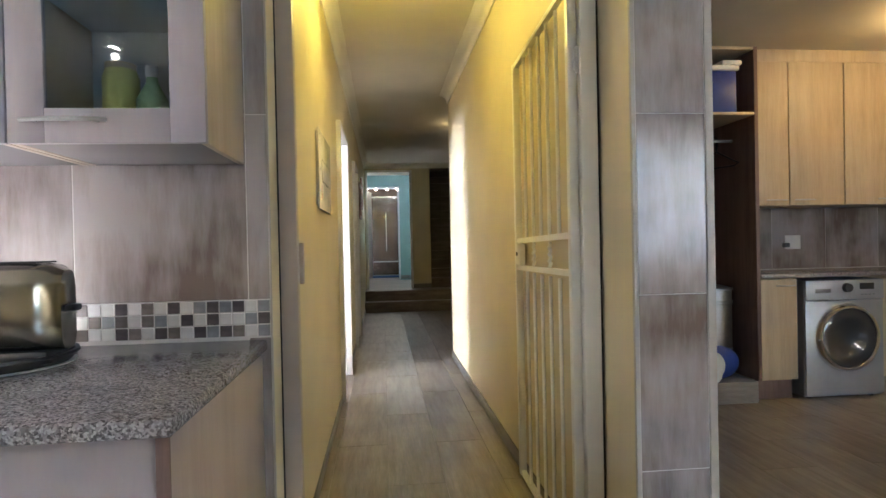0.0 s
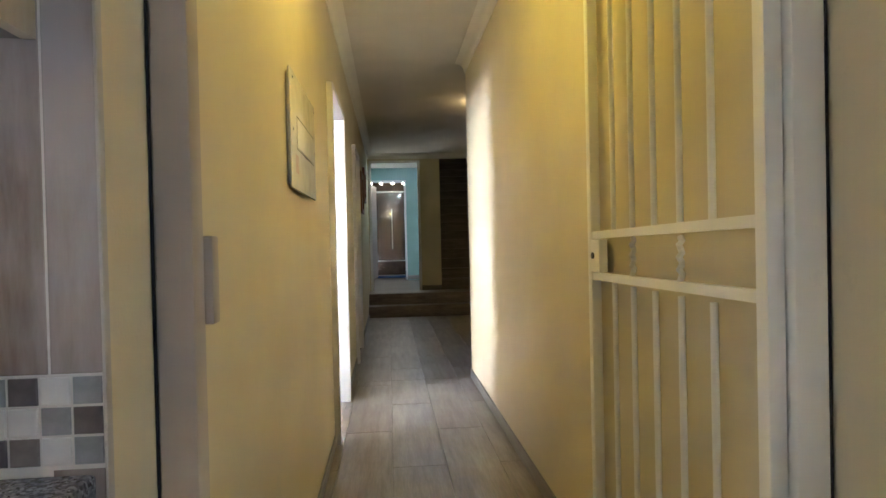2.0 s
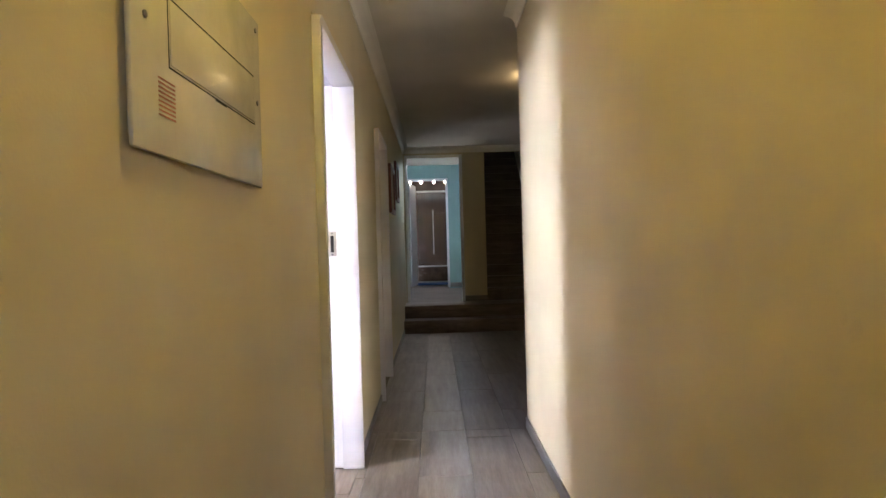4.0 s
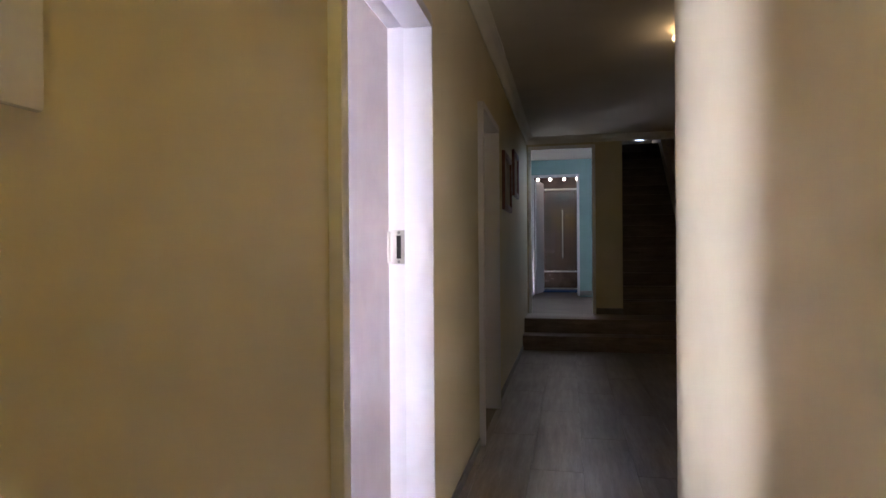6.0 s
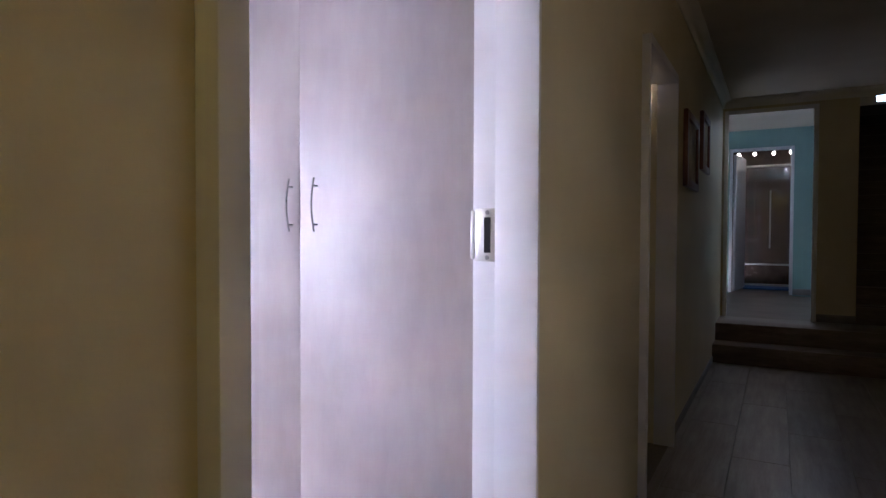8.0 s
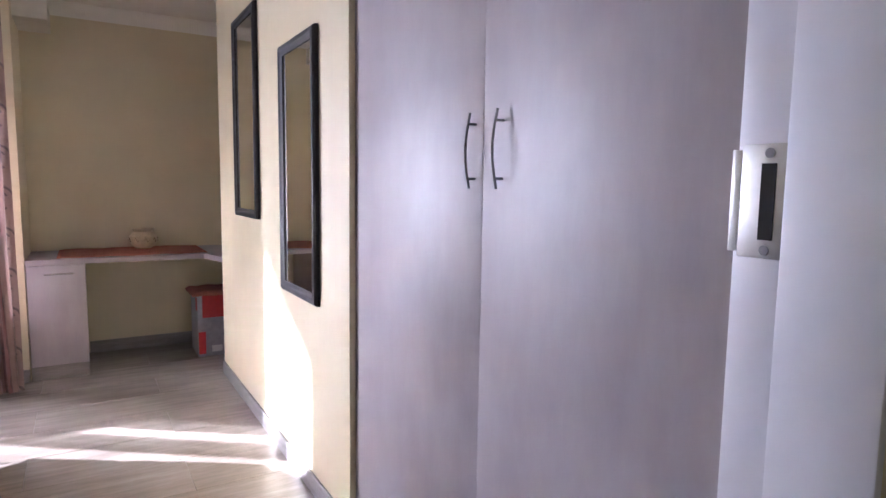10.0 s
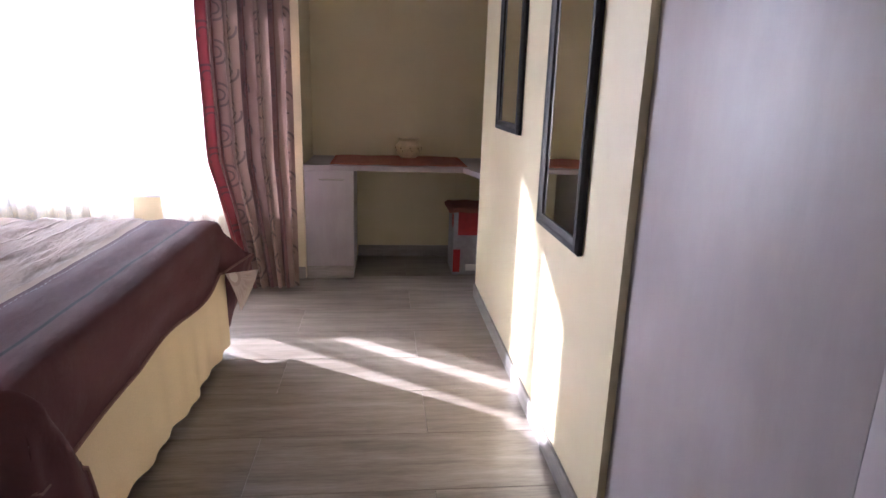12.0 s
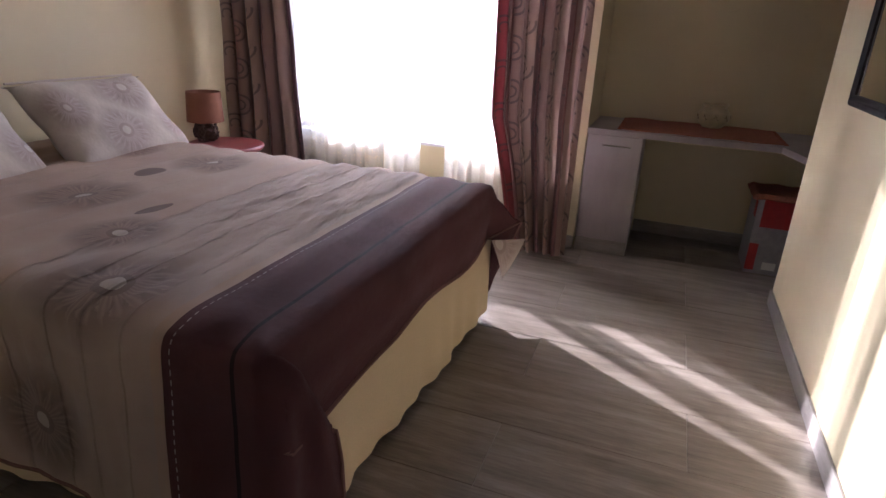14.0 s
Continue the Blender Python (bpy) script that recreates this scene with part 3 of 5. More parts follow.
# passage opening: steel jambs that carry the gate
bm = bmesh.new()
cube(bm, 0.0165, 0.068, 1.448, 1.498, 0, 2.09, 0.003)
cube(bm, 0.054, 0.080, 1.4985, 1.53, 1.045, 1.175, 0.003)
solid("gate_jamb", bm, JAMBSHADED, kind="structure")
bm = bmesh.new()
cube(bm, 0.983, 1.04, 1.50, 1.558, 0, 2.09, 0.004)
cube(bm, 0.0685, 0.983, 1.44, 1.50, 2.035, 2.09, 0.004)
gate_frame = solid("gate_frame", bm, GATEPAINT, kind="structure")
band("gate_frame_gap", DARKGAP, [(1.0405, 1.047, 1.502, 1.555, 0, 2.09), (0.0142, 0.0185, 1.440, 1.4475, 0, 2.09)])


def jamb(name, ya, yb, top, floor_z=0.0):
    """A pressed steel door frame in the west wall, its rebate on the room side."""
    bm = bmesh.new()
    cube(bm, -0.080, 0.034, ya - 0.014, ya + 0.030, floor_z, top, 0.004)
    cube(bm, -0.151, -0.080, ya, ya + 0.016, floor_z, top, 0.003)
    cube(bm, -0.080, 0.034, yb - 0.012, yb + 0.004, floor_z, top, 0.003)
    cube(bm, -0.080, 0.004, yb + 0.0042, yb + 0.019, floor_z, top)
    cube(bm, -0.151, -0.080, yb + 0.010, yb + 0.024, floor_z, top, 0.003)
    cube(bm, -0.080, 0.034, ya + 0.030, yb - 0.012, top - 0.030, top + 0.013, 0.003)
    cube(bm, -0.151, -0.080, ya + 0.016, yb + 0.010, top - 0.016, top, 0.003)
    return solid(name, bm, ENAMEL, kind="structure")


jamb("door_frame_bedroom", 4.09, 5.025, 2.090)
jamb("door_frame_second", 6.42, 7.28, 2.105)
bm = bmesh.new()
cube(bm, -0.152, -0.118, 6.45, 7.262, 0.01, 2.085, 0.003)
door_2 = tagged(new("door_2", finish("door_2", bm, ENAMEL)), kind="structure")
bm = bmesh.new()
for a in ((0.02, 0.062), (0.84, 0.885)):
    cube(bm, a[0], a[1], 10.78, 10.80, P, 2.545, 0.003)
cube(bm, 0.062, 0.84, 10.78, 10.80, 2.50, 2.545, 0.003)
solid("door_frame_hall", bm, GATEPAINT, kind="structure")
bm = bmesh.new()
for a in ((-0.12, -0.075), (0.69, 0.735)):
    cube(bm, a[0], a[1], 13.83, 13.85, P, 2.53, 0.003)
cube(bm, -0.075, 0.69, 13.83, 13.85, 2.48, 2.53, 0.003)
solid("door_frame_bathroom", bm, ENAMEL, kind="structure")

# strike plate in the bedroom door frame
bm = bmesh.new()
cube(bm, 0.0, 0.036, 0.0, 0.74, P + 0.01, 2.46, 0.003)
bm.transform(Matrix.Translation((-0.072, 13.975, 0)) @ Matrix.Rotation(radians(-8), 4, "Z"))
door_3 = tagged(new("door_3", finish("door_3", bm, ENAMEL)), kind="structure")

lock = thing("strike_plate", (-0.12, 5.02, 1.21), "nickel strike plate with dark slot on the white door frame", "lock plate")
bm = bmesh.new()
cube(bm, -0.1440, -0.0845, 5.0325, 5.0350, 1.150, 1.285, 0.001)
cube(bm, -0.1560, -0.1435, 5.0318, 5.0350, 1.156, 1.279, 0.001)
plate = part("plate", bm, NICKEL, lock)
bm = bmesh.new()
cube(bm, -0.118, -0.100, 5.0315, 5.0324, 1.172, 1.262)
part("slot", bm, DARKGAP, lock, "black slot of the strike plate")
for z in (1.160, 1.274):
    bm = bmesh.new()
    rod(bm, (-0.109, 5.0332, z), (-0.109, 5.0312, z), 0.006, 12)
    part("screw", bm, DARKSTEEL, lock)

# stairs
stairs = wall("stairs", STAIRSTONE, (1.221, 2.2, 10.90, 10.958, P - 0.02, P + 0.16))
for k in range(16):
    bm = bmesh.new()
    y = 10.96 + 0.205 * k
    cube(bm, 1.221, 2.2, y, y + 0.25 if k < 15 else y + 1.2, P - 0.02 + 0.17 * k, P + 0.17 * (k + 1), 0.006)
    st = part("step", bm, STAIRSTONE, stairs)
    bm = bmesh.new()
    cube(bm, 1.225, 2.195, y - 0.004, y + 0.02, P + 0.17 * (k + 1) + 0.0005, P + 0.17 * (k + 1) + 0.004)
    part("nosing", bm, NOSING, st)
bm = bmesh.new()
cube(bm, -0.0, 4.0, 9.90, 10.28, -0.02, 0.17, 0.006)
cube(bm, -0.0, 4.0, 10.20, 10.8, -0.02, P, 0.006)
cube(bm, 0.01, 3.9, 9.898, 9.925, 0.1705, 0.174)
cube(bm, 0.01, 3.9, 10.198, 10.225, P + 0.0005, P + 0.004)
solid("steps_hall", bm, STAIRSTONE, kind="structure")
bm = bmesh.new()
vsl = [bm.verts.new(c) for c in ((2.195, 10.96, P + 0.10), (2.195, 14.2, P + 2.85), (2.195, 14.2, P + 3.10), (2.195, 10.96, P + 0.35), (2.12, 10.96, P + 0.10), (2.12, 14.2, P + 2.85), (2.12, 14.2, P + 3.10), (2.12, 10.96, P + 0.35))]
for q in ((0, 1, 2, 3), (4, 5, 6, 7), (0, 1, 5, 4), (1, 2, 6, 5), (2, 3, 7, 6), (3, 0, 4, 7)):
    bm.faces.new([vsl[i] for i in q])
solid("stair_stringer", bm, CABSIDE, kind="structure")


# ---- things of the kitchen ----
def bow_handle(bm, a, b, out, r=0.005):
    """A bowed bar between a and b that stands off along out."""
    a, b, out = Vector(a), Vector(b), Vector(out)
    pts = [a + (b - a) * t + out * (0.55 + 0.45 * math.sin(math.pi * t)) for t in [i / 12 for i in range(13)]]
    tube(bm, pts, r)
    for t in (0.14, 0.86):
        q = a + (b - a) * t
        rod(bm, q, q + out * (0.55 + 0.45 * math.sin(math.pi * t)), r * 0.8, 8)


def wall_cabinet(x0, x1, y0, y1, z0, z1, glass, label):
    t = thing("wall_cabinet", ((x0 + x1) / 2, y1, z0), label, "kitchen cabinet", "kitchen wall cabinets")
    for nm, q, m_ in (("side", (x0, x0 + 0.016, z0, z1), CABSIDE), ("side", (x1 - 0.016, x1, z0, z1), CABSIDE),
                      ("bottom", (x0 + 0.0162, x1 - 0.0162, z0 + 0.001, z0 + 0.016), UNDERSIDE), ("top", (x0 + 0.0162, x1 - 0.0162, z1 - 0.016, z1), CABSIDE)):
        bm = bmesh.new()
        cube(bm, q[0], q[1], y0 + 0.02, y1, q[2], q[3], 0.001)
        part(nm, bm, m_, t, "underside with its shade put into the grey" if nm == "bottom" else "")
    bm = bmesh.new()
    cube(bm, x0 + 0.016, x1 - 0.016, y1 - 0.006, y1, z0 + 0.016, z1 - 0.016)
    if glass:
        cube(bm, x0 + 0.016, x1 - 0.016, y0 + 0.05, y1 - 0.006, z0 + 0.36, z0 + 0.376, 0.001)
    part("back", bm, CABBACK, t, "inside back, coloured pale blue for the reflection on the glass")
    bm = bmesh.new()
    if glass:
        w = 0.075
        for q in ((x0, x0 + w, z0, z1), (x1 - w, x1, z0, z1), (x0 + w, x1 - w, z0, z0 + w), (x0 + w, x1 - w, z1 - w, z1)):
            cube(bm, q[0], q[1], y0, y0 + 0.018, q[2], q[3], 0.0015)
    else:
        cube(bm, x0, x1, y0, y0 + 0.018, z0, z1, 0.0015)
    door = part("door", bm, LAM, t)
    if glass:
        bm = bmesh.new()
        cube(bm, x0 + w, x1 - w, y0 + 0.008, y0 + 0.012, z0 + w, z1 - w)
        part("pane", bm, SMOKED, door, "smoked glass pane")
    bm = bmesh.new()
    bow_handle(bm, (x0 + 0.034, y0, z0 + 0.047), (x0 + 0.208, y0, z0 + 0.047), (0, -0.028, 0))
    part("handle", bm, STEEL, door, "bowed steel bar handle")
    return t


wall_cabinet(-0.458, -0.050, 0.945, 1.307, 1.395, 2.16, True, "pale laminate kitchen wall cabinet with a smoked glass door")
wall_cabinet(-0.872, -0.462, 0.945, 1.307, 1.395, 2.16, False, "pale laminate kitchen wall cabinet with a plain closed door")
jar = thing("storage_jar", (-0.225, 1.10, 1.411), "yellow-green jar standing inside the glass-fronted kitchen cabinet", "jar")
bm = bmesh.new()
lathe(bm, -0.287, 1.10, [(0, 1.412), (0.036, 1.412), (0.041, 1.42), (0.041, 1.575), (0.036, 1.59), (0.032, 1.595)])
part("body", bm, GREENJAR, jar)
bm = bmesh.new()
lathe(bm, -0.287, 1.10, [(0.035, 1.593), (0.035, 1.608), (0, 1.61)])
part("lid", bm, CREAMCLAY, jar, "cream lid")
bot = thing("bottle", (-0.135, 1.09, 1.411), "green and white bottle beside the jar in the glass-fronted cabinet", "bottle")
bm = bmesh.new()
lathe(bm, -0.212, 1.09, [(0, 1.412), (0.035, 1.412), (0.038, 1.42), (0.036, 1.52), (0.014, 1.56), (0.013, 1.575)])
part("body", bm, GREENBOTTLE, bot)
bm = bmesh.new()
lathe(bm, -0.212, 1.09, [(0.015, 1.573), (0.015, 1.60), (0, 1.601)])
part("cap", bm, WHITEPLASTIC, bot, "white cap")

base_cab = thing("base_cabinet", (-0.5, 1.25, 0), "pale laminate base cabinet with beige end panel under granite worktop", "kitchen cabinet")
bm = bmesh.new()
cube(bm, -1.30, -0.034, 0.60, 1.305, 0.10, 0.872, 0.001)
part("body", bm, CABSIDE, base_cab)
bm = bmesh.new()
cube(bm, -0.032, -0.012, 0.572, 1.300, 0.0, 0.873, 0.001)
part("end_panel", bm, ENDPANEL, base_cab, "tan laminate end panel")
bm = bmesh.new()
cube(bm, -0.033, -0.011, 0.5655, 0.5715, 0.0, 0.873, 0.001)
part("edge_strip", bm, BROWNLAM, base_cab, "dark brown edge strip")
bm = bmesh.new()
cube(bm, -1.30, -0.06, 0.66, 0.70, 0.0, 0.10, 0.001)
part("plinth", bm, BROWNLAM, base_cab, "brown plinth")
for x0, x1 in ((-0.66, -0.034), (-1.29, -0.664)):
    bm = bmesh.new()
    cube(bm, x0, x1, 0.580, 0.598, 0.11, 0.868, 0.0015)
    d = part("door", bm, LAM, base_cab)
    bm = bmesh.new()
    bow_handle(bm, (x0 + 0.05, 0.58, 0.80), (x0 + 0.22, 0.58, 0.80), (0, -0.028, 0))
    part("handle", bm, STEEL, d, "bowed steel bar handle")
bm = bmesh.new()
cube(bm, -1.35, 0.002, 0.535, 1.3065, 0.875, 0.906, 0.007)
solid("worktop", bm, GRANITE, "speckled grey granite worktop with a rounded edge", "worktop")

toaster = thing("toaster", (-0.54, 1.02, 0.906), "polished steel toaster with a black base on an oval tray", "toaster")
bm = bmesh.new()
sec = [(0.085 * math.copysign(abs(math.cos(a)) ** 0.55, math.cos(a)), 0.5 + 0.5 * math.copysign(abs(math.sin(a)) ** 0.6, math.sin(a))) for a in [k * math.pi / 16 for k in range(32)]]
rings = []
for i in range(13):
    s = i / 12 * 2 - 1
    sc = (1 - abs(s) ** 5) ** 0.4 if abs(s) < 1 else 0.35
    rings.append([bm.verts.new((-0.54 + s * 0.145, 1.02 + p * max(sc, 0.4), 0.945 + q * 0.195 * (0.86 + 0.14 * sc))) for p, q in sec])
for s, t in zip(rings, rings[1:]):
    for k in range(32):
        bm.faces.new((s[k], s[(k + 1) % 32], t[(k + 1) % 32], t[k]))
bm.faces.new(rings[0]), bm.faces.new(rings[-1][::-1])
part("body", bm, TOASTSTEEL, toaster)
bm = bmesh.new()
cube(bm, -0.67, -0.41, 0.955, 1.085, 0.918, 0.95, 0.01)
part("base", bm, BLACK, toaster, "black plastic base")
bm = bmesh.new()
for y in (0.99, 1.05):
    cube(bm, -0.64, -0.44, y - 0.012, y + 0.012, 1.139, 1.1425)
part("slot_panel", bm, DARKGAP, toaster, "two dark bread slots")
bm = bmesh.new()
cube(bm, -0.396, -0.375, 1.00, 1.04, 1.03, 1.045, 0.004)
part("lever", bm, BLACK, toaster, "black lever")
tray = thing("tray", (-0.63, 1.02, 0.906), "black oval tray with a pale rim on the granite worktop", "tray")
bm = bmesh.new()
lathe(bm, 0, 0, [(0, 0.9105), (0.16, 0.9105), (0.185, 0.915), (0.205, 0.938), (0.211, 0.938), (0.212, 0.932), (0.197, 0.912)], 40)
bm.transform(Matrix.Translation((-0.63, 1.03, 0)) @ Matrix.Diagonal((1.35, 1.0, 1, 1)))
part("dish", bm, BLACK, tray)
bm = bmesh.new()
lathe(bm, 0, 0, [(0.150, 0.9065), (0.203, 0.9085), (0.207, 0.913), (0.198, 0.9125)], 40)
bm.transform(Matrix.Translation((-0.63, 1.03, 0)) @ Matrix.Diagonal((1.35, 1.0, 1, 1)))
part("rim", bm, WHITEPLASTIC, tray, "thin pale rim")
toaster.location.x += 0.015
tray.location.x -= 0.035

spot = thing("ceiling_spot", (-1.43, -1.9, CK), "small round lit spotlight set in the kitchen ceiling", "ceiling light")
bm = bmesh.new()
lathe(bm, -1.43, -1.9, [(0.055, CK - 0.001), (0.052, CK - 0.010), (0.036, CK - 0.012), (0.034, CK - 0.004)], 24)
part("ring", bm, CHROME, spot)
bm = bmesh.new()
lathe(bm, -1.43, -1.9, [(0.034, CK - 0.006), (0.0, CK - 0.008)], 24)
part("lens", bm, SPOTLENS, spot, "glowing lens")


# ---- gate ----
gate = thing("security_gate", (0.952, 1.59, 0.03), "white steel security gate standing open against the yellow wall", "security gate")
GX0, GX1, GY0, GY1 = 0.962, 0.983, 1.532, 2.440


def gx(y):
    return GX0 + (GX1 - GX0) * (y - GY0) / (GY1 - GY0)


def upright(name, y, z0, z1, w, label=""):
    bm = bmesh.new()
    x = gx(y)
    cube(bm, x - w / 2, x + w / 2, y - w / 2, y + w / 2, z0, z1, 0.003)
    return part(name, bm, GATEPAINT, gate, label)


upright("hinge_stile", GY0, 0.035, 2.02, 0.032)
upright("lock_stile", GY1, 0.035, 2.02, 0.032)
for z in (0.048, 1.040, 1.168, 2.008):
    bm = bmesh.new()
    h = 0.011
    vv = [bm.verts.new((x + dx, y, z + (0.014 if y < 2 else 0.0) + dz)) for x, y in ((gx(GY0 + 0.018), GY0 + 0.018), (gx(GY1 - 0.016), GY1 - 0.016)) for dx in (-0.011, 0.011) for dz in (-h, h)]
    bmesh.ops.convex_hull(bm, input=vv)
    part("rail", bm, GATEPAINT, gate)
for y in (1.713, 1.850, 1.985, 2.122, 2.262):
    for z0, z1 in ((0.06, 1.028), (1.18, 1.996)):
        bm = bmesh.new()
        rod(bm, (gx(y), y, z0), (gx(y), y, z1), 0.0075, 12)
        part("bar", bm, GATEPAINT, gate)
for y in (1.850, 2.122):
    bm = bmesh.new()
    pts = [(gx(y) + 0.004 * math.cos(a * 2.2), y + 0.004 * math.sin(a * 2.2), 1.050 + 0.108 * a / 12) for a in range(13)]
    tube(bm, pts, 0.0075, 6)
    part("twisted_bar", bm, GATEPAINT, gate)
bm = bmesh.new()
cube(bm, gx(2.38) - 0.016, gx(2.38) + 0.012, 2.352, 2.426, 1.054, 1.154, 0.003)
lb = part("lock_box", bm, GATEPAINT, gate)
bm = bmesh.new()
rod(bm, (gx(2.38) - 0.0165, 2.40, 1.105), (gx(2.38) - 0.021, 2.40, 1.105), 0.010, 16)
part("keyhole", bm, BLACK, lb, "dark keyhole")
for z in (0.15, 1.76):
    bm = bmesh.new()
    rod(bm, (0.980, 1.518, z - 0.045), (0.980, 1.518, z + 0.045), 0.009, 12)
    cube(bm, 0.962, 0.981, 1.512, 1.5275, z - 0.035, z + 0.035, 0.002)
    part("hinge", bm, GATEPAINT, gate)

# ---- electrical board on the passage wall ----
board = thing("distribution_board", (0.0, 2.94, 1.36), "cream electrical board with a closed flap on the yellow wall", "electrical board")
bm = bmesh.new()
cube(bm, 0.001, 0.010, 2.665, 3.275, 1.372, 1.752, 0.004)
part("box", bm, BOARDWHITE, board)
bm = bmesh.new()
cube(bm, 0.0101, 0.020, 2.648, 3.295, 1.352, 1.765, 0.006)
cover = part("cover", bm, BOARDWHITE, board)
bm = bmesh.new()
for q in ((2.770, 3.235, 1.499, 1.5015), (2.770, 3.235, 1.6155, 1.618), (2.770, 2.7725, 1.499, 1.618), (3.2325, 3.235, 1.499, 1.618), (2.98, 3.04, 1.496, 1.5015)):
    cube(bm, 0.0195, 0.0206, *q)
part("flap_gap", bm, DARKGAP, cover, "dark gap round the flap")
bm = bmesh.new()
cube(bm, 0.0202, 0.0226, 2.776, 3.229, 1.505, 1.612, 0.001)
part("flap", bm, BOARDWHITE, cover)
for y, z in ((3.262, 1.557), (2.69, 1.557), (3.262, 1.735), (2.69, 1.735)):
    bm = bmesh.new()
    rod(bm, (0.019, y, z), (0.0228, y, z), 0.006, 12)
    part("screw", bm, DARKSTEEL, cover)
bm = bmesh.new()
for k in range(9):
    cube(bm, 0.0201, 0.0206, 2.730, 2.791, 1.414 + 0.0073 * k, 1.4172 + 0.0073 * k)
part("sticker", bm, STICKERRED, cover, "small sticker of red lines")


def picture(y0, y1, z0, z1, label):
    t = thing("picture", (0.0, (y0 + y1) / 2, z0), label, "framed picture", "pictures on the passage wall")
    bm = bmesh.new()
    w = 0.05
    for q in ((y0, y0 + w, z0, z1), (y1 - w, y1, z0, z1), (y0 + w, y1 - w, z0, z0 + w), (y0 + w, y1 - w, z1 - w, z1)):
        cube(bm, 0.002, 0.032, *q, b=0.005)
    part("border", bm, REDWOOD, t, "dark red-brown wooden frame")
    bm = bmesh.new()
    cube(bm, 0.004, 0.014, y0 + w, y1 - w, z0 + w, z1 - w)
    part("canvas", bm, PICTURE, t, "dim brown painted canvas")


picture(7.72, 8.34, 1.53, 2.02, "dark framed brown painting on yellow wall beside the second door")
picture(8.62, 9.14, 1.72, 2.17, "dark framed brown painting hung higher near the steps")

# ---- teal room and bathroom ----
globe = thing("ceiling_light", (0.80, 11.35, CT), "round glowing white ceiling light in the teal room", "ceiling light")
bm = bmesh.new()
lathe(bm, 0.80, 11.35, [(0.07, CT), (0.07, CT - 0.03), (0, CT - 0.032)], 24)
part("base", bm, WHITEPLASTIC, globe)
bm = bmesh.new()
lathe(bm, 0.80, 11.35, [(0.10, CT - 0.033), (0.13, CT - 0.09), (0.10, CT - 0.16), (0.05, CT - 0.19), (0, CT - 0.195)], 24)
part("globe", bm, COOLGLOBE, globe, "glowing white glass globe")
hall_lamp = thing("hall_ceiling_light", (1.36, 7.0, C2), "round warm glowing ceiling light in the dim hall", "ceiling light")
bm = bmesh.new()
lathe(bm, 1.36, 7.0, [(0.09, C2), (0.09, C2 - 0.025), (0, C2 - 0.027)], 24)
part("base", bm, WHITEPLASTIC, hall_lamp)
bm = bmesh.new()
lathe(bm, 1.36, 7.0, [(0.12, C2 - 0.028), (0.135, C2 - 0.06), (0.09, C2 - 0.095), (0, C2 - 0.105)], 28)
part("globe", bm, DIMGLOBE, hall_lamp, "glowing warm glass bowl")
vanity = thing("vanity_light", (0.33, 15.05, 2.60), "four warm glowing bulbs on a steel bar in the bathroom", "wall light")
bm = bmesh.new()
tube(bm, [(-0.15, 15.05, 2.705), (0.80, 15.05, 2.705)], 0.008)
rod(bm, (0.33, 15.05, 2.70), (0.33, 15.05, CT), 0.012)
part("bar", bm, DARKSTEEL, vanity)
for x in (-0.06, 0.18, 0.46, 0.71):
    bm = bmesh.new()
    bmesh.ops.create_uvsphere(bm, u_segments=16, v_segments=10, radius=0.027, matrix=Matrix.Translation((x, 15.05, 2.580)))
    b_ = part("bulb", bm, GLOBE, vanity, "glowing warm bulb")
    bm = bmesh.new()
    rod(bm, (x, 15.05, 2.605), (x, 15.05, 2.70), 0.014)
    part("socket", bm, DARKSTEEL, b_)
shower = thing("shower_screen", (0.38, 15.35, P), "steel framed glass shower screen before dark brown tiles", "shower screen")
bm = bmesh.new()
for q in ((0.0, 0.03, P, 2.42), (0.78, 0.81, P, 2.42), (0.03, 0.78, 2.385, 2.42), (0.03, 0.78, 0.70, 0.73), (0.03, 0.78, P, P + 0.03)):
    cube(bm, q[0], q[1], 15.33, 15.36, q[2], q[3], 0.003)
part("frame", bm, STEEL, shower)
bm = bmesh.new()
cube(bm, 0.03, 0.78, 15.342, 15.348, 0.73, 2.385)
part("pane", bm, PANE, shower, "clear glass pane")
bm = bmesh.new()
tube(bm, [(0.42, 15.33, 1.0), (0.42, 15.28, 1.02), (0.42, 15.28, 1.95), (0.42, 15.33, 1.97)], 0.012)
part("handle", bm, STEEL, shower)
bm = bmesh.new()
cube(bm, 0.05, 0.75, 14.55, 15.15, P, P + 0.02, 0.008)
solid("bath_mat", bm, BLUEMAT, "blue bath mat on the bathroom floor", "bath mat")
bm = bmesh.new()
cube(bm, -0.10, 0.02, 14.95, 15.2, P, P + 0.22, 0.03)
solid("waste_basket", bm, BROWNLAM, "small dark basket beside the shower screen", "basket")
sw = thing("light_switch", (1.03, 13.85, 1.55), "white light switch plate on the teal wall", "light switch")
bm = bmesh.new()
cube(bm, 0.99, 1.07, 13.838, 13.849, 1.50, 1.62, 0.003)
part("plate", bm, WHITEPLASTIC, sw)
bm = bmesh.new()
cube(bm, 1.015, 1.045, 13.832, 13.838, 1.54, 1.58, 0.002)
part("rocker", bm, WHITEPLASTIC, sw)

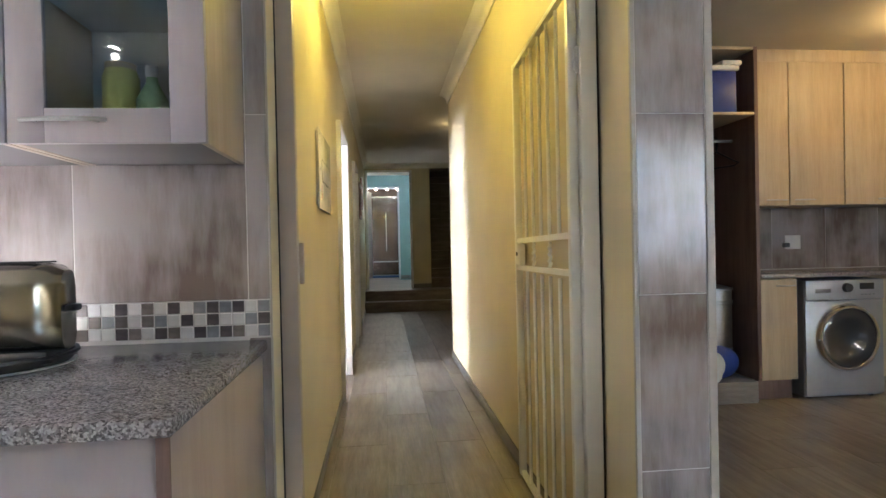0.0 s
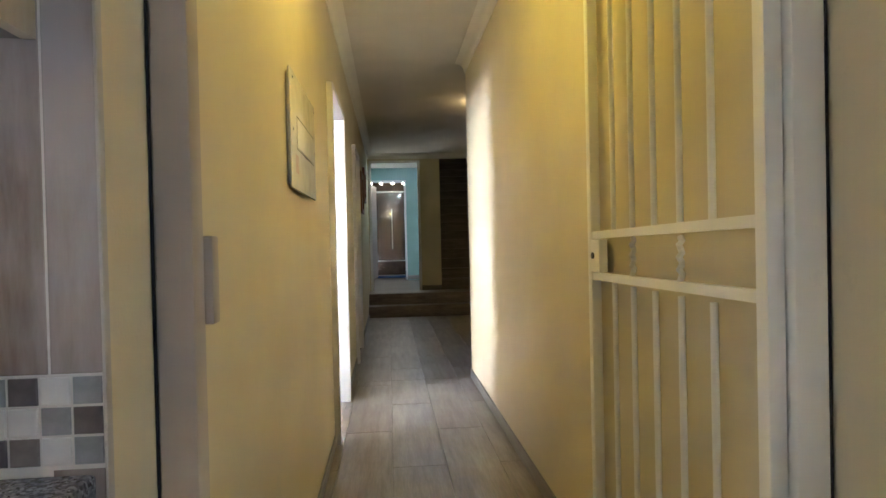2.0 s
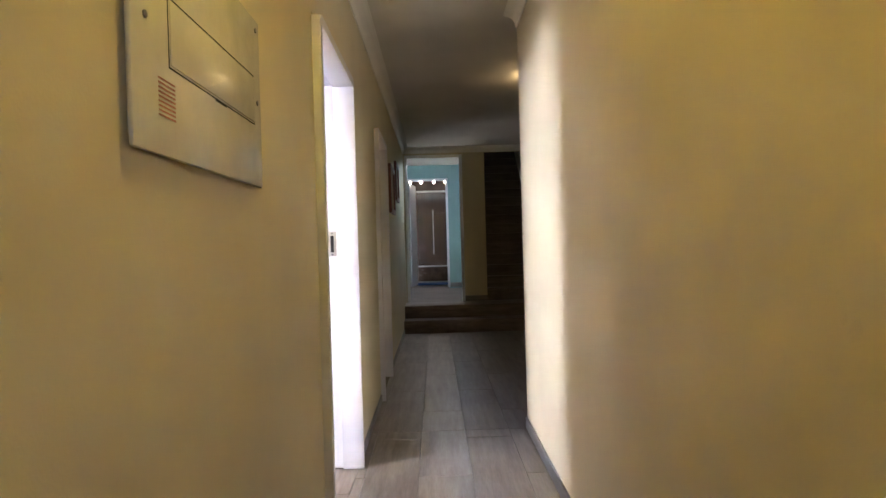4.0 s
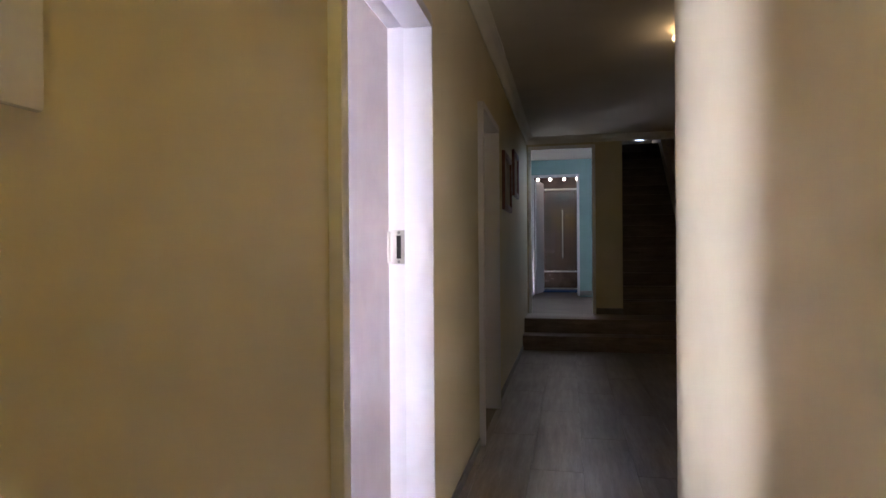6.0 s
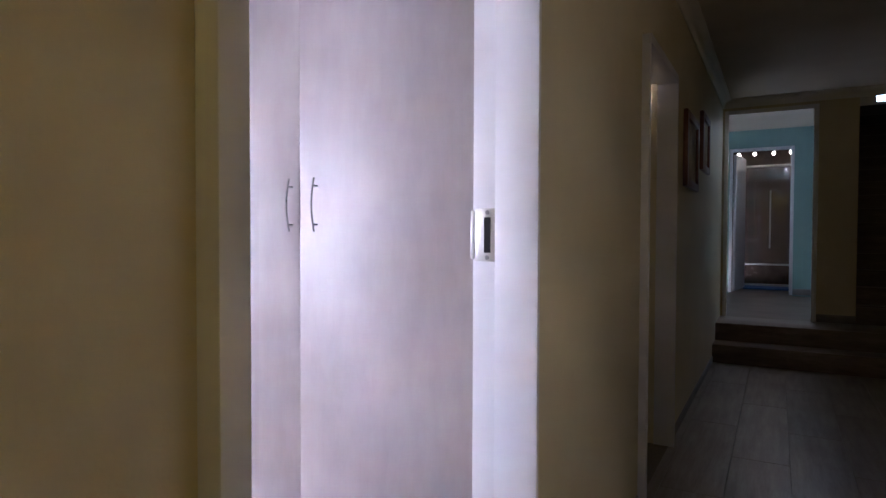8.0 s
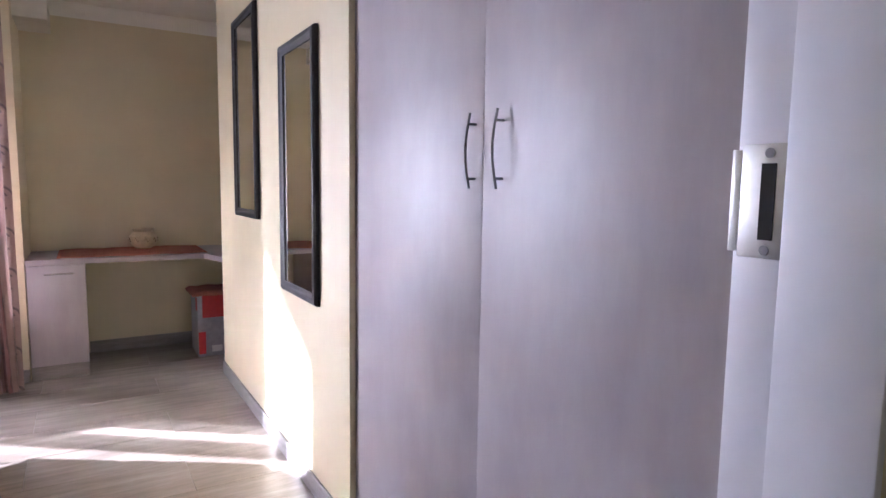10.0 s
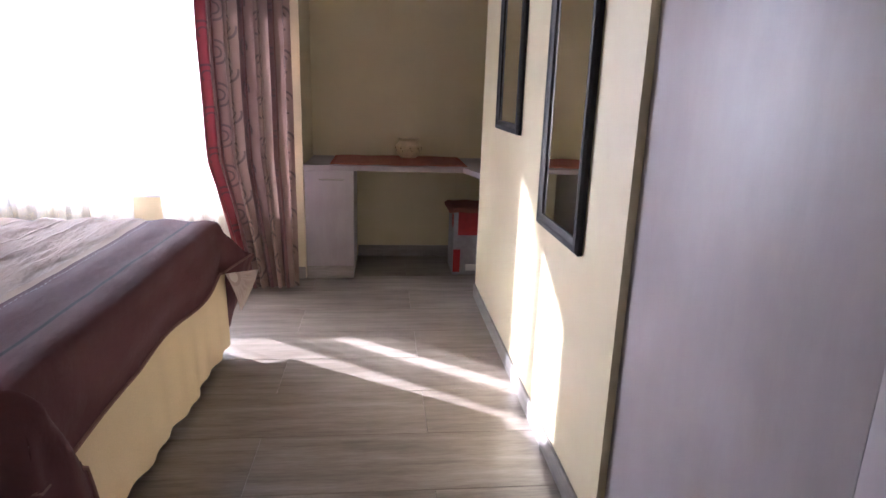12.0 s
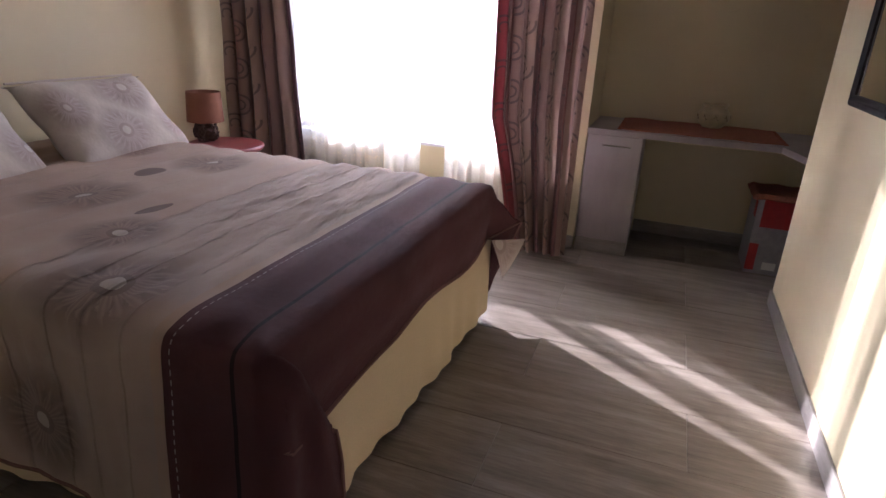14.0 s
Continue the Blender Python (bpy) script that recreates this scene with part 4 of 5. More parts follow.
# ---- laundry corner ----
def hinged_door(parent, x0, x1, y, z0, z1, mat_, hx0, hx1, hz):
    bm = bmesh.new()
    cube(bm, x0, x1, y, y + 0.018, z0, z1, 0.0015)
    d = part("door", bm, mat_, parent)
    bm = bmesh.new()
    bow_handle(bm, (hx0, y, hz), (hx1, y, hz), (0, -0.026, 0))
    part("handle", bm, STEEL, d, "slim steel bar handle")


for x0, x1, h0, h1 in ((3.035, 3.295, 3.11, 3.27), (3.299, 3.732, 3.33, 3.49), (3.736, 4.17, 3.99, 4.15), (4.174, 4.61, 4.2, 4.36)):
    t = thing("laundry_wall_cabinet", ((x0 + x1) / 2, 4.1, 1.365), "tall oak laminate wall cabinet above the laundry worktop", "wall cabinet", "laundry wall cabinets")
    bm = bmesh.new()
    cube(bm, x0, x1, 3.719, 4.099, 1.390, 2.44, 0.001)
    part("body", bm, OAK, t)
    hinged_door(t, x0 + 0.002, x1 - 0.002, 3.70, 1.388, 2.437, OAK, h0, h1, 1.428)
bm = bmesh.new()
cube(bm, 2.98, 4.62, 3.71, 4.099, 2.442, CK - 0.001, 0.001)
solid("cabinet_filler", bm, OAK, "oak laminate filler between the laundry cabinets and the ceiling", "filler panel")

tall = thing("open_cupboard", (2.80, 4.1, 0), "open dark brown cupboard with a shelf and hanging space", "cupboard")
for q in ((2.34, 2.36, 3.55, 4.098, 0.15, 2.495), (2.935, 2.962, 3.55, 4.098, 0.15, 2.495)):
    bm = bmesh.new()
    cube(bm, *q, b=0.001)
    part("side", bm, BROWNLAM, tall)
bm = bmesh.new()
cube(bm, 2.36, 2.935, 4.08, 4.098, 0.15, 2.495)
part("back", bm, BROWNLAM, tall)
for z in (2.475, 2.018):
    bm = bmesh.new()
    cube(bm, 2.36, 2.935, 3.552, 4.08, z, z + 0.02, 0.001)
    part("shelf", bm, OAK, tall)
bm = bmesh.new()
rod(bm, (2.36, 3.83, 1.88), (2.935, 3.83, 1.88), 0.012)
part("rail", bm, STEEL, tall)
bm = bmesh.new()
cube(bm, 2.20, 2.925, 3.535, 4.099, 0.0, 0.15, 0.004)
solid("tiled_ledge", bm, SKIRT, kind="structure")
crate = thing("storage_box", (2.70, 3.80, 2.038), "dark blue storage box with a white lid on a shelf", "storage box")
bm = bmesh.new()
cube(bm, 2.50, 2.84, 3.60, 4.0, 2.039, 2.34, 0.012)
part("body", bm, BLUEPLASTIC, crate)
bm = bmesh.new()
cube(bm, 2.485, 2.855, 3.585, 4.015, 2.34, 2.375, 0.01)
cube(bm, 2.72, 2.87, 3.575, 3.72, 2.375, 2.41, 0.012)
part("lid", bm, WHITEPLASTIC, crate, "white lid with a clip")
hanger = thing("coat_hanger", (2.80, 3.83, 1.7), "dark coat hanger on the cupboard rail", "coat hanger")
bm = bmesh.new()
tube(bm, [(2.80, 3.83, 1.885), (2.815, 3.83, 1.90), (2.83, 3.83, 1.885), (2.82, 3.83, 1.86), (2.815, 3.83, 1.80), (2.86, 3.72, 1.73), (2.88, 3.66, 1.70), (2.86, 3.68, 1.68), (2.76, 3.97, 1.68), (2.75, 3.98, 1.70), (2.77, 3.94, 1.73), (2.815, 3.83, 1.80)], 0.006)
part("body", bm, BLACK, hanger)
pot = thing("steel_pot", (2.72, 3.80, 0.40), "tall steel pot with a lid standing in the open cupboard", "pot")
bm = bmesh.new()
lathe(bm, 2.74, 3.80, [(0, 0.36), (0.13, 0.36), (0.135, 0.37), (0.135, 0.68), (0.14, 0.685)], 32)
part("body", bm, STEEL, pot)
bm = bmesh.new()
lathe(bm, 2.74, 3.80, [(0.143, 0.685), (0.143, 0.70), (0.135, 0.705), (0.135, 0.78), (0.145, 0.785), (0.145, 0.795), (0, 0.83)], 32)
part("lid", bm, STEEL, pot)
stand = thing("plastic_bucket", (2.74, 3.80, 0.15), "grey bucket under the steel pot in the open cupboard", "bucket")
bm = bmesh.new()
lathe(bm, 2.74, 3.80, [(0, 0.151), (0.10, 0.151), (0.13, 0.345), (0.14, 0.352), (0.13, 0.359), (0, 0.359)], 28)
part("body", bm, GREYPLASTIC, stand)
vac = thing("vacuum_cleaner", (2.62, 3.66, 0.15), "blue and grey vacuum cleaner on the tiled ledge", "vacuum cleaner")
bm = bmesh.new()
bmesh.ops.create_uvsphere(bm, u_segments=24, v_segments=14, radius=0.14, matrix=Matrix.Translation((2.70, 3.66, 0.27)) @ Matrix.Diagonal((1.1, 0.55, 0.85, 1)))
part("body", bm, BLUEPLASTIC, vac)
bm = bmesh.new()
bmesh.ops.create_uvsphere(bm, u_segments=24, v_segments=14, radius=0.11, matrix=Matrix.Translation((2.61, 3.61, 0.26)) @ Matrix.Diagonal((1.0, 0.62, 0.95, 1)))
part("shell", bm, GREYPLASTIC, vac, "grey plastic shell")
bm = bmesh.new()
rod(bm, (2.60, 3.535, 0.21), (2.60, 3.575, 0.21), 0.06, 24)
part("wheel", bm, GREYPLASTIC, vac, "grey wheel")
bm = bmesh.new()
tube(bm, [(2.66, 3.62, 0.38), (2.60, 3.60, 0.42), (2.54, 3.62, 0.40)], 0.014)
part("grip", bm, RED, vac, "red carrying grip")

lc = thing("laundry_base_cabinet", (3.08, 3.8, 0), "oak laminate base cabinet beside the washing machine", "base cabinet")
bm = bmesh.new()
cube(bm, 2.963, 3.235, 3.57, 4.098, 0.148, 0.862, 0.001)
part("body", bm, OAK, lc)
hinged_door(lc, 2.965, 3.233, 3.55, 0.150, 0.860, OAK, 3.07, 3.21, 0.815)
bm = bmesh.new()
cube(bm, 2.965, 3.235, 3.62, 3.64, 0.0, 0.147)
part("plinth", bm, BROWNLAM, lc, "dark plinth")
bm = bmesh.new()
cube(bm, 2.963, 4.98, 3.53, 4.0985, 0.870, 0.900, 0.005)
solid("laundry_worktop", bm, GRANITE, "brown granite laundry worktop", "worktop")
washer = thing("washing_machine", (3.61, 3.85, 0), "silver front-loading washing machine with a chrome-ringed door", "washing machine")
WX0, WX1, WY = 3.29, 3.89, 3.545
bm = bmesh.new()
cube(bm, WX0, WX1, WY + 0.02, 4.09, 0.012, 0.846, 0.008)
part("body", bm, SILVER, washer)
bm = bmesh.new()
cube(bm, WX0 + 0.002, WX1 - 0.002, WY, WY + 0.0195, 0.03, 0.70, 0.006)
part("front_panel", bm, SILVER, washer)
bm = bmesh.new()
cube(bm, WX0 + 0.002, WX1 - 0.002, WY - 0.008, WY + 0.0195, 0.704, 0.845, 0.006)
cp = part("control_panel", bm, SILVER, washer)
for nm, q in (("drawer", (WX0 + 0.07, WX0 + 0.19, 0.755, 0.785)), ("display", (WX0 + 0.41, WX0 + 0.52, 0.775, 0.82))):
    bm = bmesh.new()
    cube(bm, q[0], q[1], WY - 0.0105, WY - 0.0085, q[2], q[3], 0.001)
    part(nm, bm, BLACK if nm == "display" else DARKSTEEL, cp, "black display" if nm == "display" else "dark detergent drawer grip")
bm = bmesh.new()
rod(bm, (WX0 + 0.31, WY - 0.008, 0.790), (WX0 + 0.31, WY - 0.035, 0.790), 0.034, 28, 0.03)
part("dial", bm, BLACK, cp, "black program dial")
bm = bmesh.new()
for k in range(4):
    cube(bm, WX0 + 0.42 + 0.03 * k, WX0 + 0.435 + 0.03 * k, WY - 0.0105, WY - 0.0085, 0.735, 0.742)
part("buttons", bm, DARKSTEEL, cp)


def ring_y(bm, cx, cz, prof, seg=48):
    """Turn (radius, y) round an axis along y."""
    rings = [[bm.verts.new((cx + r * math.cos(k * 2 * math.pi / seg), y, cz + r * math.sin(k * 2 * math.pi / seg))) for k in range(seg)] for r, y in prof]
    for s, t in zip(rings, rings[1:]):
        for k in range(seg):
            bm.faces.new((s[k], s[(k + 1) % seg], t[(k + 1) % seg], t[k]))
    return rings


bm = bmesh.new()
ring_y(bm, WX0 + 0.31, 0.435, [(0.245, WY - 0.0005), (0.240, WY - 0.022), (0.228, WY - 0.040), (0.212, WY - 0.040), (0.203, WY - 0.024), (0.200, WY - 0.002)])
wd = part("door_ring", bm, CHROME, washer, "wide chrome door ring")
bm = bmesh.new()
ring_y(bm, WX0 + 0.31, 0.435, [(0.204, WY - 0.022), (0.185, WY - 0.032), (0.13, WY - 0.028), (0.10, WY - 0.010), (0.0001, WY - 0.004)])
part("door_glass", bm, DRUMGLASS, wd, "dark bowl of door glass")
for x in (WX0 + 0.06, WX1 - 0.06):
    bm = bmesh.new()
    rod(bm, (x, WY + 0.06, 0), (x, WY + 0.06, 0.0125), 0.02, 12)
    part("foot", bm, BLACK, washer)
sock = thing("wall_socket", (3.58, 4.09, 1.1), "white wall socket with a dark plug on laundry tiles", "socket")
bm = bmesh.new()
cube(bm, 3.53, 3.66, 4.081, 4.0925, 1.06, 1.17, 0.003)
part("plate", bm, WHITEPLASTIC, sock)
bm = bmesh.new()
cube(bm, 3.50, 3.545, 4.045, 4.0805, 1.075, 1.11, 0.006)
part("plug", bm, BLACK, sock, "dark plug")
orn = thing("ornament", (3.01, 3.72, 0.893), "small white curled wire ornament on the laundry worktop", "ornament")
bm = bmesh.new()
tube(bm, [(3.01 + 0.03 * math.cos(a), 3.72, 0.937 + 0.03 * math.sin(a) + a * 0.006) for a in [k * 0.5 for k in range(24)]], 0.005, 6)
cube(bm, 2.99, 3.03, 3.70, 3.74, 0.9005, 0.912, 0.002)
part("body", bm, WHITEPLASTIC, orn)

# ---- wardrobe ----
ward = thing("wardrobe", (-0.86, 5.4, 0), "tall wardrobe with closed pale pinkish-grey doors and bowed handles", "wardrobe")
bm = bmesh.new()
cube(bm, -1.555, -0.152, 5.140, 5.74, 0.135, CB - 0.001, 0.001)
part("body", bm, LAM, ward)
bm = bmesh.new()
cube(bm, -1.555, -0.152, 5.150, 5.17, 0.0, 0.133, 0.001)
part("plinth", bm, SKIRT, ward, "grey plinth")
for x0, x1, hx in ((-1.546, -0.8114, -0.842), (-0.8106, -0.154, -0.738)):
    bm = bmesh.new()
    cube(bm, x0, x1, 5.112, 5.137, 0.140, CB - 0.02, 0.0015)
    d = part("door", bm, LAM, ward)
    bm = bmesh.new()
    pts = [(hx, 5.096 - 0.012 * math.sin(math.pi * k / 14), 1.226 + 0.168 * k / 14) for k in range(15)]
    tube(bm, pts, 0.0030, 8)
    for z in (1.248, 1.370):
        rod(bm, (hx, 5.114, z), (hx, 5.091, z), 0.0030, 8)
    part("handle", bm, DARKSTEEL, d, "bowed dark steel handle")


def wall_mirror(x0, x1, z0, z1, label):
    t = thing("wall_mirror", ((x0 + x1) / 2, 5.09, z0), label, "mirror", "mirrors on the bedroom wall")
    w = 0.042
    bm = bmesh.new()
    outer = [(x0, z0), (x1, z0), (x1, z1), (x0, z1)]
    prof = [(0.0, 0.0), (0.0, 0.014), (0.008, 0.022), (0.022, 0.024), (0.032, 0.017), (w, 0.013), (w, 0.004)]
    rings = []
    for dd, h in prof:
        rings.append([bm.verts.new((x + (dd if sx else -dd), 5.0885 - h, z + (dd if sz else -dd))) for (x, z), (sx, sz) in zip(outer, ((1, 1), (0, 1), (0, 0), (1, 0)))])
    for s, q in zip(rings, rings[1:]):
        for k in range(4):
            bm.faces.new((s[k], s[(k + 1) % 4], q[(k + 1) % 4], q[k]))
    part("border", bm, BLACKWOOD, t, "moulded black frame")
    bm = bmesh.new()
    cube(bm, x0 + w - 0.004, x1 - w + 0.004, 5.080, 5.0845, z0 + w - 0.004, z1 - w + 0.004)
    part("glass", bm, MIRROR, t, "mirror glass")


wall_mirror(-2.285, -1.827, 0.775, 1.802, "long black-framed wall mirror hung lower, nearer the wardrobe")
wall_mirror(-3.178, -2.690, 1.056, 2.098, "long black-framed wall mirror hung higher, nearer the desk alcove")

# ---- window, curtains ----
window_1 = thing("window_1", (-4.15, 2.83, 0.55), "", "")
tagged(window_1, kind="structure")
bm = bmesh.new()
for q in ((1.95, 1.99, 0.55, 2.08), (3.68, 3.72, 0.55, 2.08), (1.99, 3.68, 0.55, 0.59), (1.99, 3.68, 2.04, 2.08), (2.435, 2.465, 0.59, 2.04), (3.10, 3.13, 0.59, 2.04)):
    cube(bm, -4.19, -4.15, *q, b=0.003)
part("window_frame", bm, ENAMEL, window_1)
for a, b_ in ((1.99, 2.435), (2.465, 3.10), (3.13, 3.68)):
    bm = bmesh.new()
    cube(bm, -4.173, -4.168, a, b_, 0.59, 2.04)
    pn = part("pane", bm, PANE, window_1)
    pn.visible_shadow = False
for k in range(5):
    bm = bmesh.new()
    z = 0.83 + 0.26 * k
    cube(bm, -4.140, -4.128, 3.14, 3.68, z - 0.006, z + 0.006)
    part("burglar_bar", bm, ENAMEL, window_1)
bm = bmesh.new()
cube(bm, -4.145, -4.02, 1.93, 3.74, 0.535, 0.556, 0.004)
part("window_sill", bm, ENAMEL, window_1)
bm = bmesh.new()
tube(bm, [(-3.90, 1.62, 2.26), (-3.90, 4.00, 2.26)], 0.014)
for y in (1.62, 4.00):
    bmesh.ops.create_uvsphere(bm, u_segments=12, v_segments=8, radius=0.026, matrix=Matrix.Translation((-3.90, y, 2.26)))
for y in (1.72, 3.30):
    rod(bm, (-3.90, y, 2.26), (-4.05, y, 2.26), 0.009)
solid("curtain_rail", bm, DARKSTEEL, "dark steel curtain rail above the bedroom window", "curtain rail")


def drape(name, mat_, xc, edge_a, edge_b, z0, z1, folds, depth, seed, cloth_w, label, category, cols=150, rows=26, group=""):
    """Hanging cloth. edge_a(z), edge_b(z): where its two edges hang along y."""
    rng = random.Random(seed)
    ph = [rng.uniform(-0.5, 0.5) for _ in range(folds + 2)]
    am = [rng.uniform(0.65, 1.15) for _ in range(folds + 2)]

    def wave(s, z):
        q = s * folds
        i = int(q)
        f = q - i
        a = am[i] * (1 - f) + am[i + 1] * f
        p = ph[i] * (1 - f) + ph[i + 1] * f
        return a * math.sin(2 * math.pi * q + p * (1 + 0.4 * (z1 - z)))

    def f(i, j):
        s, t = i / cols, j / rows
        z = z0 + (z1 - z0) * t
        a, b = edge_a(z), edge_b(z)
        dep = depth * (0.75 + 0.35 * (1 - t))
        wz = wave(s, z)
        return (xc + dep * wz + 0.006 * math.sin(9 * z + 7 * s), a + (b - a) * s + 0.35 * dep * math.sin(4 * math.pi * s * folds + 1.3), z + (0.006 * wz if j == 0 else 0))

    bm = bmesh.new()
    sheet(bm, cols, rows, f, lambda i, j: (i / cols * cloth_w, z0 + (z1 - z0) * j / rows))
    me = finish(name, bm, mat_, smooth=False)
    me.shade_smooth()
    return tagged(new(name, me), label, category, group)


drape("curtain", CURTAIN, -3.835, lambda z: 3.50 + 0.24 * max(0, 0.8 - z) + 0.01 * math.sin(3 * z), lambda z: 3.985, 0.015, 2.25, 6, 0.045, 5, 1.42,
      "brown and red ring-printed curtain drawn aside beside the desk alcove", "curtain", group="bedroom curtains")
drape("curtain", CURTAIN_PLAIN, -3.835, lambda z: 1.66, lambda z: 2.14 + 0.07 * max(0, 1.6 - z), 0.015, 2.25, 5, 0.045, 9, 1.20,
      "brown ring-printed curtain drawn aside beside the bedside lamp", "curtain", group="bedroom curtains")
for a, b_, k, sd in ((3.18, 3.72, 6, 3), (2.77, 3.01, 3, 4), (2.06, 2.76, 7, 8)):
    drape("net_curtain", NET if a > 2.6 else NET_THIN, -3.93, lambda z, a=a: a, lambda z, b_=b_: b_, 0.10, 2.25, k, 0.022, sd, (b_ - a) * 1.5,
          "thin white net curtain hanging before the bright window", "net curtain", cols=max(40, int((b_ - a) * 140)), rows=10, group="net curtains")

# eave outside the window
wall("eave", PLASTER, (-4.92, -4.20, 1.0, 4.2, 2.21, 2.33))
wall("wall_outside", PLASTER, (-4.215, -4.2005, -1.0, 1.95, -0.3, 2.5), (-4.215, -4.2005, 3.72, 3.86, -0.3, 2.5), (-4.785, -4.771, 3.86, 6.5, -0.3, 2.5))

# unseen walls, added to keep direct sun out of the kitchen openings
wall("garden_wall", PLASTER, (-4.45, 9.0, -5.25, -5.1, -0.3, 2.75), (-4.45, -4.3, -5.1, 0.9, -0.3, 2.75))

# ---- desk alcove ----
bm = bmesh.new()
outline = [(-4.618, 4.024), (-4.035, 4.024), (-4.035, 5.035), (-3.705, 5.115), (-3.705, 5.60), (-4.618, 5.60)]
lo = [bm.verts.new((x, y, 0.718)) for x, y in outline]
hi = [bm.verts.new((x, y, 0.750)) for x, y in outline]
bm.faces.new(lo[::-1]), bm.faces.new(hi)
for k in range(6):
    bm.faces.new((lo[k], lo[(k + 1) % 6], hi[(k + 1) % 6], hi[k]))
bmesh.ops.bevel(bm, geom=bm.edges[:], offset=0.002, segments=1, affect="EDGES")
solid("desk", bm, LAM, "pale laminate desk built into the bedroom alcove", "desk")
pedestal = thing("desk_cabinet", (-4.3, 4.18, 0), "pale laminate desk cabinet with one closed door", "cabinet")
bm = bmesh.new()
cube(bm, -4.60, -4.060, 4.026, 4.335, 0.085, 0.717, 0.001)
part("body", bm, LAM, pedestal)
bm = bmesh.new()
cube(bm, -4.058, -4.040, 4.028, 4.333, 0.090, 0.714, 0.0015)
d = part("door", bm, LAM, pedestal)
bm = bmesh.new()
tube(bm, [(-4.040, 4.115, 0.662), (-4.018, 4.12, 0.662), (-4.018, 4.27, 0.662), (-4.040, 4.275, 0.662)], 0.004)
part("handle", bm, CHROME, d, "thin steel bar handle")
bm = bmesh.new()
cube(bm, -4.58, -4.052, 4.028, 4.333, 0.0, 0.084, 0.001)
part("plinth", bm, SKIRT, pedestal, "grey tiled plinth")
bm = bmesh.new()


def mat_point(i, j):
    x, y = -4.59 + 0.535 * i / 16, 4.21 + 0.83 * j / 30
    return (x + 0.006 * math.sin(j * 1.1), y + 0.004 * math.sin(i * 1.7), 0.7535 + 0.002 * math.sin(i * 0.9 + j * 0.6) + 0.002)


sheet(bm, 16, 30, mat_point)
r = bmesh.ops.extrude_face_region(bm, geom=bm.faces[:])
bmesh.ops.translate(bm, verts=[g_ for g_ in r["geom"] if isinstance(g_, bmesh.types.BMVert)], vec=(0, 0, 0.005))
for k in range(60):
    x = -4.59 + 0.535 * k / 59
    for y, s in ((4.21, -1), (5.04, 1)):
        bmesh.ops.create_cube(bm, size=1, matrix=Matrix.Translation((x, y + s * 0.012, 0.756)) @ Matrix.Diagonal((0.003, 0.026, 0.003, 1)))
solid("table_runner", bm, REDCLOTH, "red-brown woven table runner with a fringe on the desk", "table runner")
bowl = thing("clay_bowl", (-4.47, 4.70, 0.762), "small cream and brown patterned pot on the table runner", "pot")
bm = bmesh.new()
lathe(bm, -4.47, 4.70, [(0, 0.7625), (0.052, 0.7625), (0.078, 0.785), (0.092, 0.815), (0.090, 0.848), (0.070, 0.872), (0.064, 0.880), (0.076, 0.900), (0.070, 0.901), (0.058, 0.880), (0.0, 0.81)], 36)
body = part("body", bm, CREAMCLAY, bowl)
for k in range(9):
    bm = bmesh.new()
    a = k * 2 * math.pi / 9
    tube(bm, [(-4.47 + 0.0925 * math.cos(a + s * 0.30), 4.70 + 0.0925 * math.sin(a + s * 0.30), 0.824 + 0.016 * math.sin(s * 6)) for s in (0, 0.25, 0.5, 0.75, 1.0)], 0.0016, 5)
    part("stroke", bm, BROWNCLAY, body, "brown painted stroke")
carton = thing("cardboard_box", (-4.28, 5.20, 0), "grey and red cardboard box topped with red-brown cloth", "cardboard box")
bm = bmesh.new()
cube(bm, -4.44, -4.135, 5.00, 5.32, 0.0, 0.455, 0.004)
body = part("body", bm, GREYCARD, carton)
bm = bmesh.new()
cube(bm, -4.1352, -4.1322, 5.03, 5.32, 0.28, 0.445, 0.001)
cube(bm, -4.22, -4.15, 4.9972, 4.9998, 0.33, 0.42, 0.001)
cube(bm, -4.1352, -4.1322, 5.002, 5.05, 0.02, 0.18, 0.001)
part("red_print", bm, RED, body, "red printed fields")
bm = bmesh.new()
cube(bm, -4.1352, -4.1320, 5.09, 5.16, 0.03, 0.075, 0.001)
part("label", bm, WHITEPLASTIC, body, "small white label")
bm = bmesh.new()
sheet(bm, 14, 14, lambda i, j: (-4.47 + 0.365 * i / 14, 4.965 + 0.37 * j / 14, 0.462 + 0.004 * math.sin(i * 1.3) * math.cos(j * 1.1) - (0.02 if i in (0, 14) or j in (0, 14) else 0)))
r = bmesh.ops.extrude_face_region(bm, geom=bm.faces[:])
bmesh.ops.translate(bm, verts=[g_ for g_ in r["geom"] if isinstance(g_, bmesh.types.BMVert)], vec=(0, 0, 0.006))
part("cloth", bm, REDCLOTH, carton, "red-brown cloth laid on top")

